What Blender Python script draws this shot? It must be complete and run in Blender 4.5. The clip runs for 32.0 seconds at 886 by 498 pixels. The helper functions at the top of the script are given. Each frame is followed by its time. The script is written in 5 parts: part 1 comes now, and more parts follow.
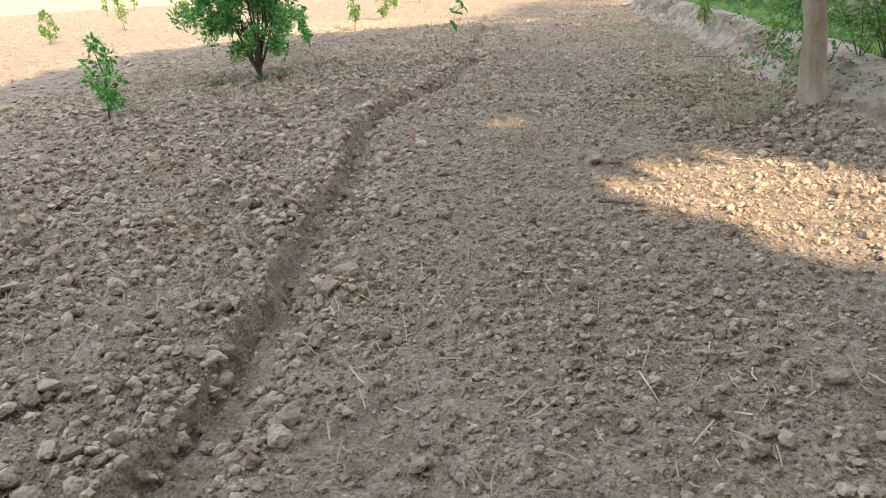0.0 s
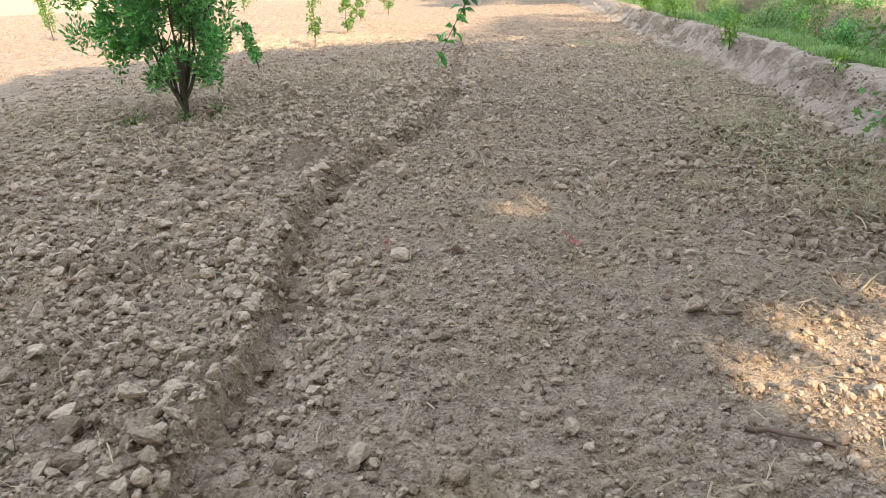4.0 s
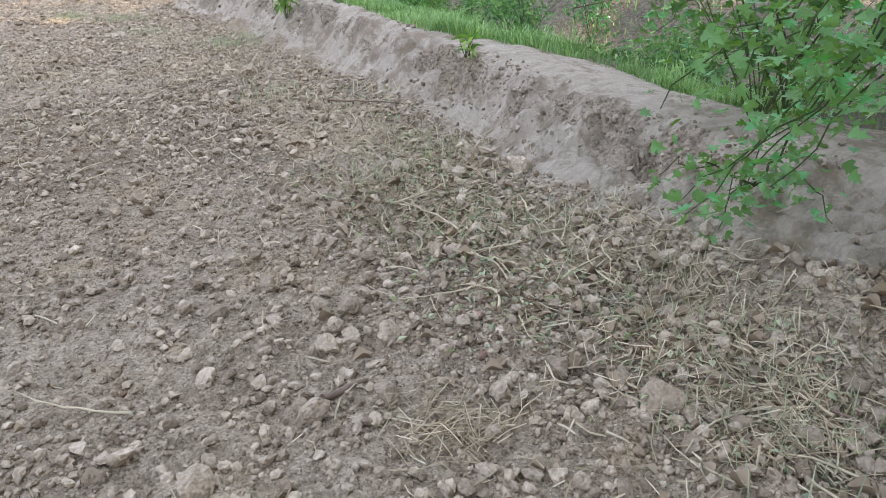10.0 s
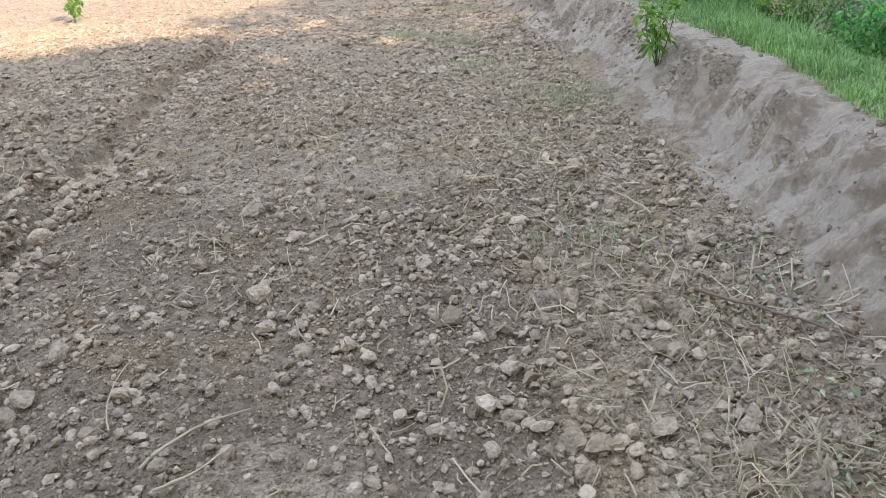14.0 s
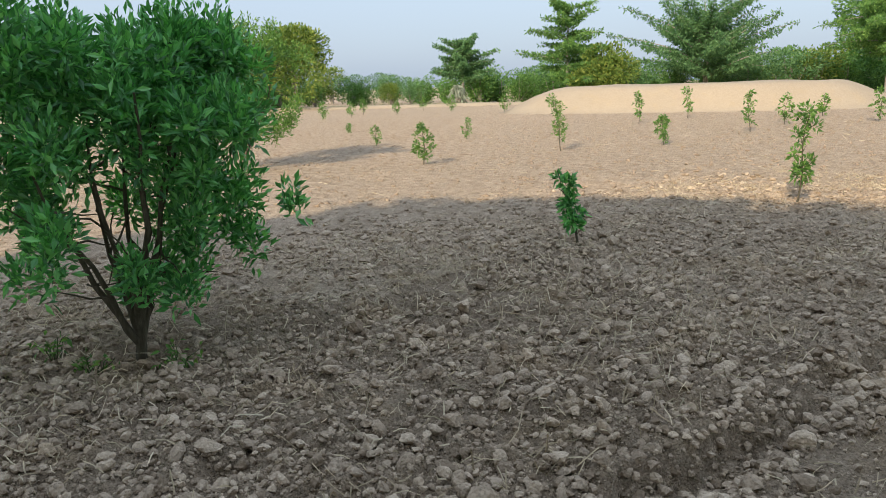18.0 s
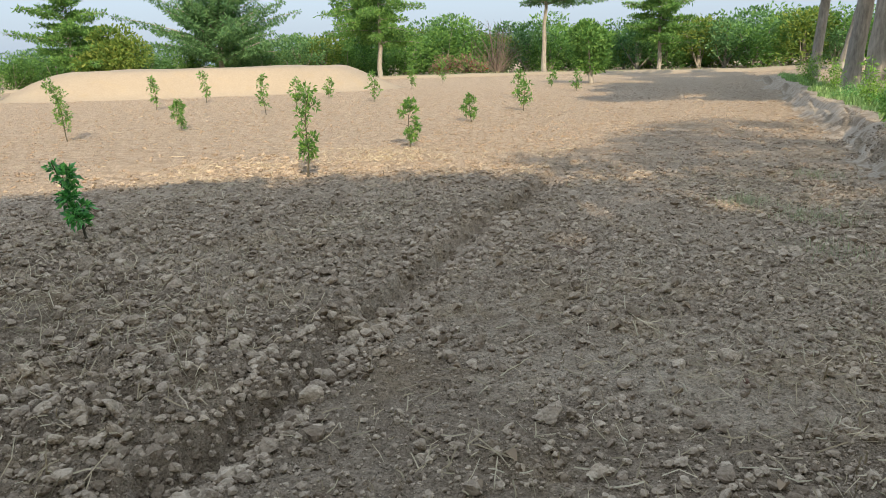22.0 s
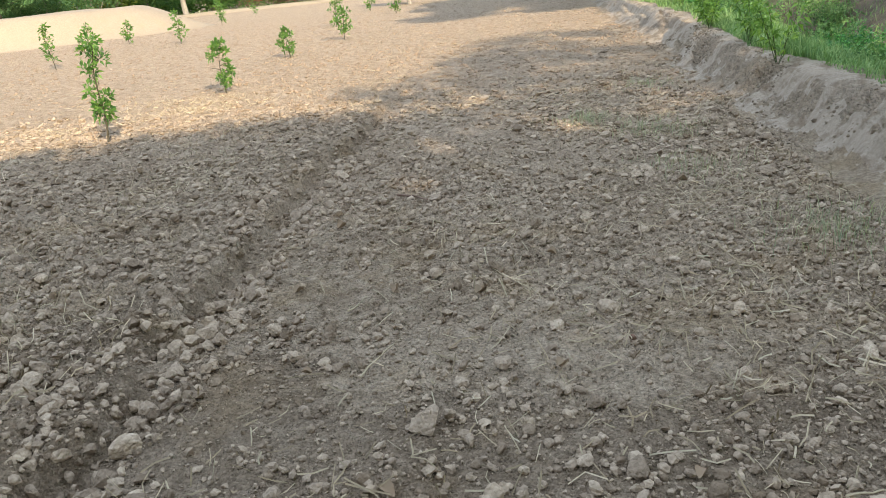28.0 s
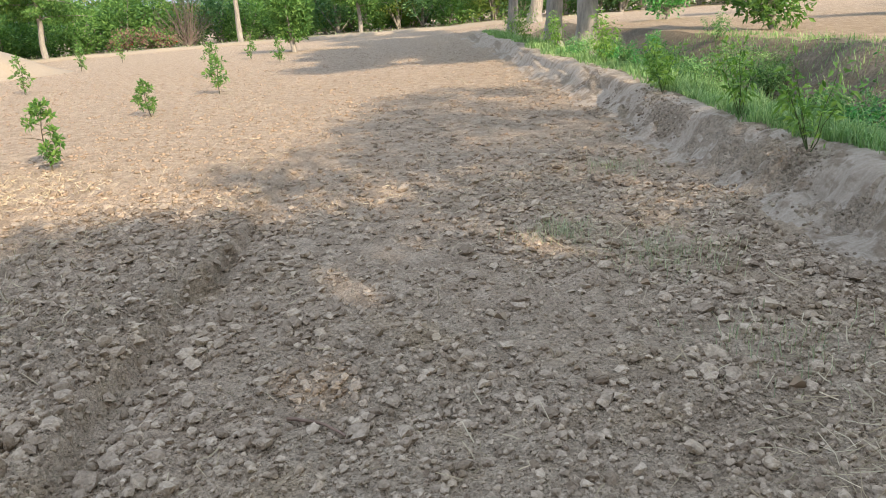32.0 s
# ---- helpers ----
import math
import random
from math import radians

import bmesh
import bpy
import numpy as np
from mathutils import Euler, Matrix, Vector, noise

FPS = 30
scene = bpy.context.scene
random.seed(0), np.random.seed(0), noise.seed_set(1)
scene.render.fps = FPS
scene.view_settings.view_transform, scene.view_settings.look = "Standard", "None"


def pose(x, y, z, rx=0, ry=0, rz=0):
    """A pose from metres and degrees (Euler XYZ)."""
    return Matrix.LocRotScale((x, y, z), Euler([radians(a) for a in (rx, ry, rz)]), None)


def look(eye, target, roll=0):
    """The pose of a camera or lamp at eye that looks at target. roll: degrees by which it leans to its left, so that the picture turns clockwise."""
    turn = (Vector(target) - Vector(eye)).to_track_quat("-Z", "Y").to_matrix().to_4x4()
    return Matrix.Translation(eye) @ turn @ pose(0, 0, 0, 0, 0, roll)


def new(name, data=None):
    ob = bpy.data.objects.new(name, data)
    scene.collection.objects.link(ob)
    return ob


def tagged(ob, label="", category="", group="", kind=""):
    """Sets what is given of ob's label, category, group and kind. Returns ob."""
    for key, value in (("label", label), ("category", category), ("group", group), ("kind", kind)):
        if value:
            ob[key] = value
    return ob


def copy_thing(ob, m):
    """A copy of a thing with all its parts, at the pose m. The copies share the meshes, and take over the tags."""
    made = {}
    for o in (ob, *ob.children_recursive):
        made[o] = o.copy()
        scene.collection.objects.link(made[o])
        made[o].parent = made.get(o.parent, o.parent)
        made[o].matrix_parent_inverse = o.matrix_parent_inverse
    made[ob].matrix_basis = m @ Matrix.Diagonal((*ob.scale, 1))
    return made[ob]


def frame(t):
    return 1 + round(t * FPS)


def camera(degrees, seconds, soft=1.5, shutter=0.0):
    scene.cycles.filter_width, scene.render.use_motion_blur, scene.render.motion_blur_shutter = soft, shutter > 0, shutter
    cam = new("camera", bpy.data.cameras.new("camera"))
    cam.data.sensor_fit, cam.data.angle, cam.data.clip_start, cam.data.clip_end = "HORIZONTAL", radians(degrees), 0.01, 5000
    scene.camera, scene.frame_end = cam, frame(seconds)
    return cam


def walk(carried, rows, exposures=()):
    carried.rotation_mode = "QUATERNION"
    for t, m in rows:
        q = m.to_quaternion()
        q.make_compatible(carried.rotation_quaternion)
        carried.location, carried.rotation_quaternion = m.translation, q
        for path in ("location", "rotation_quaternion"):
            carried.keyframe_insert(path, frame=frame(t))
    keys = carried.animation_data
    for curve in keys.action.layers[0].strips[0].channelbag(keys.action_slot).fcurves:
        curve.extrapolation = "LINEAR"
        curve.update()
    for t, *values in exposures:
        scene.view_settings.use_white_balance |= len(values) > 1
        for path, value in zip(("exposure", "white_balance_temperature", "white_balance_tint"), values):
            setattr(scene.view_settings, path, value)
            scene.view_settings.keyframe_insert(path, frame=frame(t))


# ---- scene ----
cam = camera(60.04, 32.0, soft=0.9)
PATH = [
    (0, (-0.512, -2.201, 1.458), (-0.707, -0.338, 0.758), -3.10),
    (0.5, (-0.654, -1.913, 1.475), (-0.716, -0.047, 0.759), -2.20),
    (1, (-0.656, -1.611, 1.460), (-0.668, 0.259, 0.751), -2.01),
    (1.5, (-0.599, -1.302, 1.490), (-0.645, 0.572, 0.791), -2.19),
    (2, (-0.680, -1.028, 1.475), (-0.743, 0.854, 0.802), -1.86),
    (2.5, (-0.763, -0.722, 1.478), (-0.813, 1.168, 0.825), -1.69),
    (3, (-0.743, -0.355, 1.452), (-0.785, 1.530, 0.784), -1.88),
    (3.5, (-0.771, -0.059, 1.464), (-0.867, 1.817, 0.777), -2.00),
    (4, (-0.858, 0.278, 1.455), (-0.964, 2.155, 0.771), -1.85),
    (4.5, (-0.817, 0.593, 1.434), (-0.943, 2.477, 0.773), -1.70),
    (6.5, (-0.856, 1.621, 1.473), (-0.993, 3.469, 0.721), -3.67),
    (7, (-0.820, 1.852, 1.501), (-0.922, 3.705, 0.756), -4.22),
    (7.5, (-0.786, 2.206, 1.491), (-0.627, 4.057, 0.751), -2.28),
    (8, (-0.758, 2.523, 1.500), (-0.367, 4.346, 0.776), -0.86),
    (8.5, (-0.589, 2.894, 1.483), (-0.031, 4.677, 0.768), -0.65),
    (9, (-0.498, 3.211, 1.477), (0.240, 4.917, 0.740), -0.56),
    (9.5, (-0.438, 3.601, 1.459), (0.454, 5.198, 0.652), -0.88),
    (10, (-0.256, 3.890, 1.446), (0.674, 5.444, 0.596), -2.03),
    (10.5, (-0.023, 4.134, 1.463), (0.896, 5.679, 0.586), -3.18),
    (11, (0.174, 4.490, 1.425), (1.138, 5.981, 0.504), -2.05),
    (11.5, (0.369, 4.791, 1.463), (1.271, 6.333, 0.564), 0.05),
    (12, (0.603, 5.136, 1.465), (1.283, 6.802, 0.592), -0.19),
    (12.5, (0.726, 5.470, 1.442), (1.345, 7.156, 0.562), -0.85),
    (13, (0.817, 5.854, 1.441), (1.392, 7.566, 0.582), -2.06),
    (13.5, (0.924, 6.266, 1.462), (1.252, 8.043, 0.606), -4.23),
    (15.5, (0.734, 7.546, 1.473), (0.136, 9.317, 0.760), -1.84),
    (16, (0.684, 7.557, 1.498), (-0.268, 9.204, 0.883), -1.04),
    (16.5, (0.623, 7.521, 1.524), (-0.644, 8.966, 0.970), -2.04),
    (17, (0.559, 7.477, 1.552), (-0.921, 8.726, 1.052), -2.49),
    (17.5, (0.533, 7.444, 1.562), (-1.030, 8.605, 1.106), -1.94),
    (18, (0.506, 7.445, 1.553), (-1.052, 8.629, 1.138), -1.70),
    (18.5, (0.518, 7.475, 1.525), (-0.950, 8.770, 1.116), -1.62),
    (19, (0.537, 7.496, 1.525), (-0.781, 8.936, 1.090), -1.33),
    (19.5, (0.560, 7.523, 1.521), (-0.591, 9.100, 1.086), -2.09),
    (20, (0.592, 7.531, 1.513), (-0.409, 9.210, 1.085), -2.69),
    (20.5, (0.619, 7.540, 1.514), (-0.252, 9.280, 1.056), -1.83),
    (21, (0.644, 7.571, 1.505), (-0.109, 9.359, 1.017), -1.33),
    (21.5, (0.648, 7.598, 1.501), (-0.017, 9.418, 1.005), -1.71),
    (22, (0.643, 7.602, 1.507), (0.018, 9.439, 1.025), -1.54),
    (22.5, (0.637, 7.608, 1.516), (0.024, 9.454, 1.050), -1.38),
    (23, (0.638, 7.612, 1.518), (0.022, 9.459, 1.062), -1.41),
    (23.5, (0.642, 7.602, 1.518), (-0.012, 9.441, 1.081), -1.82),
    (24, (0.642, 7.612, 1.518), (-0.024, 9.447, 1.083), -2.09),
    (24.5, (0.643, 7.630, 1.509), (-0.034, 9.453, 1.043), -2.45),
    (26.5, (0.743, 7.675, 1.550), (0.205, 9.508, 0.956), -5.98),
    (27, (0.726, 7.785, 1.537), (0.271, 9.625, 0.899), -6.02),
    (27.5, (0.579, 8.026, 1.529), (0.268, 9.895, 0.887), -5.18),
    (28, (0.506, 8.252, 1.524), (0.273, 10.118, 0.843), -5.79),
    (28.5, (0.496, 8.608, 1.505), (0.300, 10.462, 0.782), -5.83),
    (29, (0.455, 8.852, 1.501), (0.367, 10.717, 0.785), -3.09),
    (29.5, (0.323, 9.150, 1.478), (0.375, 11.015, 0.757), -1.38),
    (30, (0.285, 9.423, 1.474), (0.391, 11.284, 0.751), -2.31),
    (30.5, (0.331, 9.784, 1.508), (0.419, 11.651, 0.795), -4.13),
    (31, (0.252, 10.126, 1.503), (0.366, 12.006, 0.831), -3.66),
    (31.5, (0.140, 10.447, 1.535), (0.267, 12.340, 0.903), -3.15),
    (32, (0.122, 10.882, 1.531), (0.183, 12.790, 0.933), -4.43),
]
EXPOSURES = [(t, e, k, tint) for t, e, k, tint in (
    (0, 2.32, 7400, 13), (1, 2.43, 7350, 13), (2, 2.39, 7400, 13), (4.5, 2.3, 7400, 13), (7, 2.32, 7250, 13), (9, 2.3, 7050, 12), (10, 2.55, 6850, 14), (11, 2.57, 6720, 13),
    (12, 2.37, 6650, 14), (13.5, 2.35, 6750, 13), (15.5, 1.80, 6700, 7), (16.5, 1.50, 6780, 6), (17.2, 1.49, 6820, 6), (19, 1.27, 7050, 6), (20, 1.31, 7050, 6), (21.3, 1.45, 7050, 6),
    (22.2, 1.47, 7000, 5), (23, 1.37, 7050, 6), (24.5, 1.35, 7050, 6), (26.5, 1.57, 7000, 5), (28, 1.84, 7000, 6), (30, 2.03, 6900, 8), (31, 1.97, 6850, 9), (32, 1.76, 6850, 9))]
walk(cam, [(t, look(eye, target, roll)) for t, eye, target, roll in PATH], EXPOSURES)

# ---- world and sun ----
SUN_ELEV, SUN_YAW = radians(28), radians(151)   # yaw clockwise from +y: behind and to the right of the walk
world = bpy.data.worlds.new("sky")
scene.world = world
world.use_nodes = True
wn = world.node_tree
sky = wn.nodes.new("ShaderNodeTexSky")
sky.sky_type, sky.sun_disc = "NISHITA", False
sky.sun_elevation, sky.sun_rotation = SUN_ELEV, SUN_YAW
sky.air_density, sky.dust_density, sky.ozone_density = 1.0, 2.2, 2.5
haze = wn.nodes.new("ShaderNodeHueSaturation")     # a hazy, pale sky
haze.inputs["Saturation"].default_value = 0.8
wn.links.new(sky.outputs[0], haze.inputs["Color"])
veil = wn.nodes.new("ShaderNodeMix")               # thin even summer haze over the whole sky
veil.data_type = "RGBA"
veil.inputs[0].default_value = 0.88
wn.links.new(haze.outputs[0], veil.inputs[6])
up = wn.nodes.new("ShaderNodeSeparateXYZ")         # as under any thick haze, brighter overhead than low down
wn.links.new(wn.nodes.new("ShaderNodeTexCoord").outputs["Generated"], up.inputs[0])
high = wn.nodes.new("ShaderNodeMapRange")
high.inputs["To Min"].default_value, high.inputs["To Max"].default_value = 0.64, 1.22
wn.links.new(up.outputs[2], high.inputs["Value"])
deep_haze = wn.nodes.new("ShaderNodeMix")
deep_haze.data_type, deep_haze.blend_type = "RGBA", "MULTIPLY"
deep_haze.inputs[0].default_value, deep_haze.inputs[6].default_value = 1.0, (1.75, 2.15, 2.95, 1)
wn.links.new(high.outputs[0], deep_haze.inputs[7])
wn.links.new(deep_haze.outputs[2], veil.inputs[7])
wn.links.new(veil.outputs[2], wn.nodes["Background"].inputs[0])
wn.nodes["Background"].inputs[1].default_value = 0.15
sun = new("sun", bpy.data.lights.new("sun", "SUN"))
sun.data.energy, sun.data.angle, sun.data.color = 2.15, radians(0.6), (1.0, 0.85, 0.69)
TO_SUN = Vector((math.sin(SUN_YAW) * math.cos(SUN_ELEV), math.cos(SUN_YAW) * math.cos(SUN_ELEV), math.sin(SUN_ELEV)))
sun.matrix_world = look((0, 0, 30), Vector((0, 0, 30)) - TO_SUN)

# ---- materials ----


def material(name, rough=0.9):
    m = bpy.data.materials.new(name)
    m.use_nodes = True
    b = m.node_tree.nodes["Principled BSDF"]
    b.inputs["Roughness"].default_value = rough
    b.inputs["Specular IOR Level"].default_value = 0.2
    return m, m.node_tree, b


def node(tree, kind, **values):
    n = tree.nodes.new(kind)
    for key, value in values.items():
        n.inputs[key.replace("_", " ")].default_value = value
    return n


def ramp(tree, source, stops):
    r = tree.nodes.new("ShaderNodeValToRGB")
    el = r.color_ramp.elements
    while len(el) < len(stops):
        el.new(0.5)
    for e, (p, c) in zip(el, stops):
        e.position, e.color = p, (*c, 1)
    tree.links.new(source, r.inputs[0])
    return r.outputs[0]


def mixed(tree, fac, a, b, blend="MIX"):
    n = tree.nodes.new("ShaderNodeMix")
    n.data_type, n.blend_type = "RGBA", blend
    for sock, v in ((n.inputs[0], fac), (n.inputs[6], a), (n.inputs[7], b)):
        if isinstance(v, bpy.types.NodeSocket):
            tree.links.new(v, sock)
        else:
            sock.default_value = v if not isinstance(v, tuple) else (*v, 1)
    return n.outputs[2]


def place_coords(tree):
    return tree.nodes.new("ShaderNodeNewGeometry").outputs["Position"]


def noise_tex(tree, coords, scale, detail=6.0, rough=0.6):
    n = node(tree, "ShaderNodeTexNoise", Scale=scale, Detail=detail, Roughness=rough)
    tree.links.new(coords, n.inputs["Vector"])
    return n.outputs["Fac"]


def bump(tree, b, height, dist, strength=1.0, under=None, invert=False):
    n = node(tree, "ShaderNodeBump", Strength=strength, Distance=dist)
    n.invert = invert
    tree.links.new(height, n.inputs["Height"])
    if under is not None:
        tree.links.new(under, n.inputs["Normal"])
    tree.links.new(n.outputs[0], b.inputs["Normal"])
    return n.outputs[0]


def soil_material(name, dark, mid, pale, crumb=60.0, relief=0.012, island=False, stain=0.7, stained=0.5, grainy=0.24, old=None):
    m, t, b = material(name, 0.95)
    b.inputs["Specular IOR Level"].default_value = 0.1
    p = place_coords(t)
    broad = noise_tex(t, p, stain, 5.0, 0.65)
    fine = noise_tex(t, p, 14.0, 9.0, 0.68)
    col = ramp(t, fine, [(0.3, dark), (0.5, mid), (0.72, pale)])
    col = mixed(t, ramp(t, broad, [(0.42, (0, 0, 0)), (0.66, (stained,) * 3)]), col, pale)
    if not island:                                 # damper, browner soil showing through the dust here and there
        damp = noise_tex(t, p, 2.3, 6.0, 0.65)
        col = mixed(t, ramp(t, damp, [(0.50, (0, 0, 0)), (0.66, (stained * 0.9,) * 3)]), col, dark)
    ochre = noise_tex(t, p, 1.7, 5.0, 0.6)         # yellower silt in places
    col = mixed(t, ramp(t, ochre, [(0.53, (0, 0, 0)), (0.64, (stained * 0.7,) * 3)]), col, tuple(c * f for c, f in zip(mid, (1.14, 1.06, 0.86))))
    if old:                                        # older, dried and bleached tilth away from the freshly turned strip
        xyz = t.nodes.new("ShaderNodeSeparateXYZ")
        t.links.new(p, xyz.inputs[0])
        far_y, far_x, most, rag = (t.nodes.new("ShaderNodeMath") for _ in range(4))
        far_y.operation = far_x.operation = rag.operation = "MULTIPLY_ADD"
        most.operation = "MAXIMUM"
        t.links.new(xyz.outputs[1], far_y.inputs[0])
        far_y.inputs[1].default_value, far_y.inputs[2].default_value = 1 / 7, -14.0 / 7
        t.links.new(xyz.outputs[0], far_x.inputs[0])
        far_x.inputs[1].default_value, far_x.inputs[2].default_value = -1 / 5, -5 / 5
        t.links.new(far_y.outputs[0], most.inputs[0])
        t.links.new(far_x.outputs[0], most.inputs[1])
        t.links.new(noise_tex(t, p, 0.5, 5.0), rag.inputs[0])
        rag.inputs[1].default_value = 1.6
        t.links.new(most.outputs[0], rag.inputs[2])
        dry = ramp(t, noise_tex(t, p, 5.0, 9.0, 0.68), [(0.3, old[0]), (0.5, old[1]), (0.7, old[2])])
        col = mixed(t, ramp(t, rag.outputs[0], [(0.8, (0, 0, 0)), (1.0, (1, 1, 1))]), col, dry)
    if island:
        both = t.nodes.new("ShaderNodeMath")
        both.operation = "ADD"
        t.links.new(t.nodes.new("ShaderNodeNewGeometry").outputs["Random Per Island"], both.inputs[0])
        t.links.new(t.nodes.new("ShaderNodeObjectInfo").outputs["Random"], both.inputs[1])
        part_of = t.nodes.new("ShaderNodeMath")
        part_of.operation = "FRACT"
        t.links.new(both.outputs[0], part_of.inputs[0])
        r = part_of.outputs[0]
        col = mixed(t, 1.0, col, ramp(t, r, [(0.0, (0.53, 0.505, 0.48)), (0.5, (0.90, 0.90, 0.90)), (1.0, (1.14, 1.15, 1.15))]), "MULTIPLY")
    v = node(t, "ShaderNodeTexVoronoi", Scale=crumb)
    t.links.new(p, v.inputs["Vector"])
    grain = t.nodes.new("ShaderNodeSeparateColor")
    t.links.new(v.outputs["Color"], grain.inputs[0])
    col = mixed(t, 1.0, col, ramp(t, grain.outputs[0], [(0.0, (1 - grainy,) * 3), (0.5, (1, 1, 1)), (1.0, (1 + grainy * 0.6,) * 3)]), "MULTIPLY")
    t.links.new(col, b.inputs["Base Color"])
    first = bump(t, b, v.outputs["Distance"], relief * 1.3, 0.9, None, True)
    first = bump(t, b, noise_tex(t, p, crumb * 0.4, 6.0, 0.66), relief * 2.2, 0.8, first)
    if old:                                        # the cloddy surface of the wide field
        bump(t, b, noise_tex(t, p, 5.5, 7.0, 0.62), 0.10, 0.75, first)
    return m


SOIL_DARK, SOIL_MID, SOIL_PALE = (0.245, 0.180, 0.119), (0.405, 0.314, 0.219), (0.559, 0.451, 0.331)
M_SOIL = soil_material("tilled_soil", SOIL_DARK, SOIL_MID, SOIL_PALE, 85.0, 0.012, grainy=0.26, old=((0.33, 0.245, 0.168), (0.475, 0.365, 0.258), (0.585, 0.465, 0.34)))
M_CLOD = soil_material("clod_soil", (0.355, 0.273, 0.191), (0.463, 0.363, 0.262), (0.580, 0.468, 0.349), 70.0, 0.006, True, 0.7, 0.3, 0.16)
M_BANK_CLOD = soil_material("brown_crumb_soil", (0.29, 0.222, 0.158), (0.38, 0.302, 0.222), (0.47, 0.385, 0.293), 70.0, 0.005, True, 0.7, 0.3, 0.14)
M_FIELD_CLOD = soil_material("bleached_clod_soil", (0.29, 0.212, 0.147), (0.40, 0.302, 0.214), (0.50, 0.392, 0.287), 70.0, 0.006, False, 0.7, 0.3, 0.12)
M_CRUMBLE = soil_material("crumbling_bank_soil", (0.29, 0.222, 0.155), (0.40, 0.315, 0.228), (0.50, 0.41, 0.31), 45.0, 0.025, False, 2.0, 0.3, 0.25)
M_SAND = soil_material("piled_sand", (0.30, 0.245, 0.178), (0.345, 0.284, 0.21), (0.39, 0.325, 0.244), 40.0, 0.006, False, 0.5, 0.3, 0.06)
# tilled soil darkened to stand in for shade in the gaps between clods
M_GAP_SHADE = soil_material("gap_shaded_soil", (0.18, 0.131, 0.086), (0.285, 0.216, 0.149), (0.40, 0.316, 0.228), 85.0, 0.012, grainy=0.26)
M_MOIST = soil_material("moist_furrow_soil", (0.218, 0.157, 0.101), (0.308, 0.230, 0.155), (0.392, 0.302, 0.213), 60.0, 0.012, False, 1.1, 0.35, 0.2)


def mud_material():
    """Bank earth dragged down with a blade: soft pale dust on the face, browner where crumbs have broken away."""
    m, t, b = material("scraped_dry_mud", 0.95)
    b.inputs["Specular IOR Level"].default_value = 0.1
    p = place_coords(t)
    mp = t.nodes.new("ShaderNodeMapping")
    mp.inputs["Scale"].default_value, mp.inputs["Rotation"].default_value = (2.6, 12.0, 2.6), (0, 0, 0.45)
    t.links.new(p, mp.inputs[0])
    streak = noise_tex(t, mp.outputs[0], 1.5, 10.0, 0.66)
    lumps = noise_tex(t, p, 4.5, 10.0, 0.7)
    col = ramp(t, streak, [(0.3, (0.43, 0.343, 0.258)), (0.48, (0.525, 0.432, 0.332)), (0.68, (0.61, 0.517, 0.412))])
    col = mixed(t, ramp(t, lumps, [(0.40, (0.9, 0.9, 0.9)), (0.50, (0, 0, 0))]), col, (0.325, 0.247, 0.172))
    fine = noise_tex(t, p, 45.0, 6.0, 0.7)
    t.links.new(mixed(t, 1.0, col, ramp(t, fine, [(0.3, (0.84, 0.83, 0.82)), (0.7, (1.1, 1.1, 1.1))]), "MULTIPLY"), b.inputs["Base Color"])
    one = bump(t, b, streak, 0.05, 0.9)
    two = bump(t, b, lumps, 0.07, 0.9, one)
    bump(t, b, fine, 0.010, 0.9, two)
    return m


M_MUD = mud_material()
M_DITCH = soil_material("littered_ditch_soil", (0.13, 0.105, 0.075), (0.22, 0.178, 0.128), (0.32, 0.26, 0.188), 30.0, 0.02)


def island_material(name, stops, rough=0.6, through_light=0.0, spec=0.3, scale=6.0):
    """Leaves, blades and stems: colour varied from piece to piece, with thin ones letting light through."""
    m, t, b = material(name, rough)
    b.inputs["Specular IOR Level"].default_value = spec
    r = t.nodes.new("ShaderNodeNewGeometry").outputs["Random Per Island"]
    col = ramp(t, r, stops)
    n = noise_tex(t, place_coords(t), scale, 3.0)
    col = mixed(t, 1.0, col, ramp(t, n, [(0.3, (0.75, 0.78, 0.75)), (0.7, (1.2, 1.16, 1.1))]), "MULTIPLY")
    t.links.new(col, b.inputs["Base Color"])
    if through_light:
        tr = t.nodes.new("ShaderNodeBsdfTranslucent")
        t.links.new(mixed(t, 1.0, col, (1.3, 1.35, 0.6), "MULTIPLY"), tr.inputs[0])
        mx = t.nodes.new("ShaderNodeMixShader")
        mx.inputs[0].default_value = through_light
        t.links.new(b.outputs[0], mx.inputs[1])
        t.links.new(tr.outputs[0], mx.inputs[2])
        t.links.new(mx.outputs[0], t.nodes["Material Output"].inputs[0])
    return m


def bark_material(name, dark, pale, scale=9.0):
    m, t, b = material(name, 0.9)
    p = place_coords(t)
    mp = t.nodes.new("ShaderNodeMapping")
    mp.inputs["Scale"].default_value = (1, 1, 0.25)
    t.links.new(p, mp.inputs[0])
    n = noise_tex(t, mp.outputs[0], scale, 8.0, 0.7)
    t.links.new(ramp(t, n, [(0.3, dark), (0.7, pale)]), b.inputs["Base Color"])
    bump(t, b, n, 0.03, 1.0)
    return m


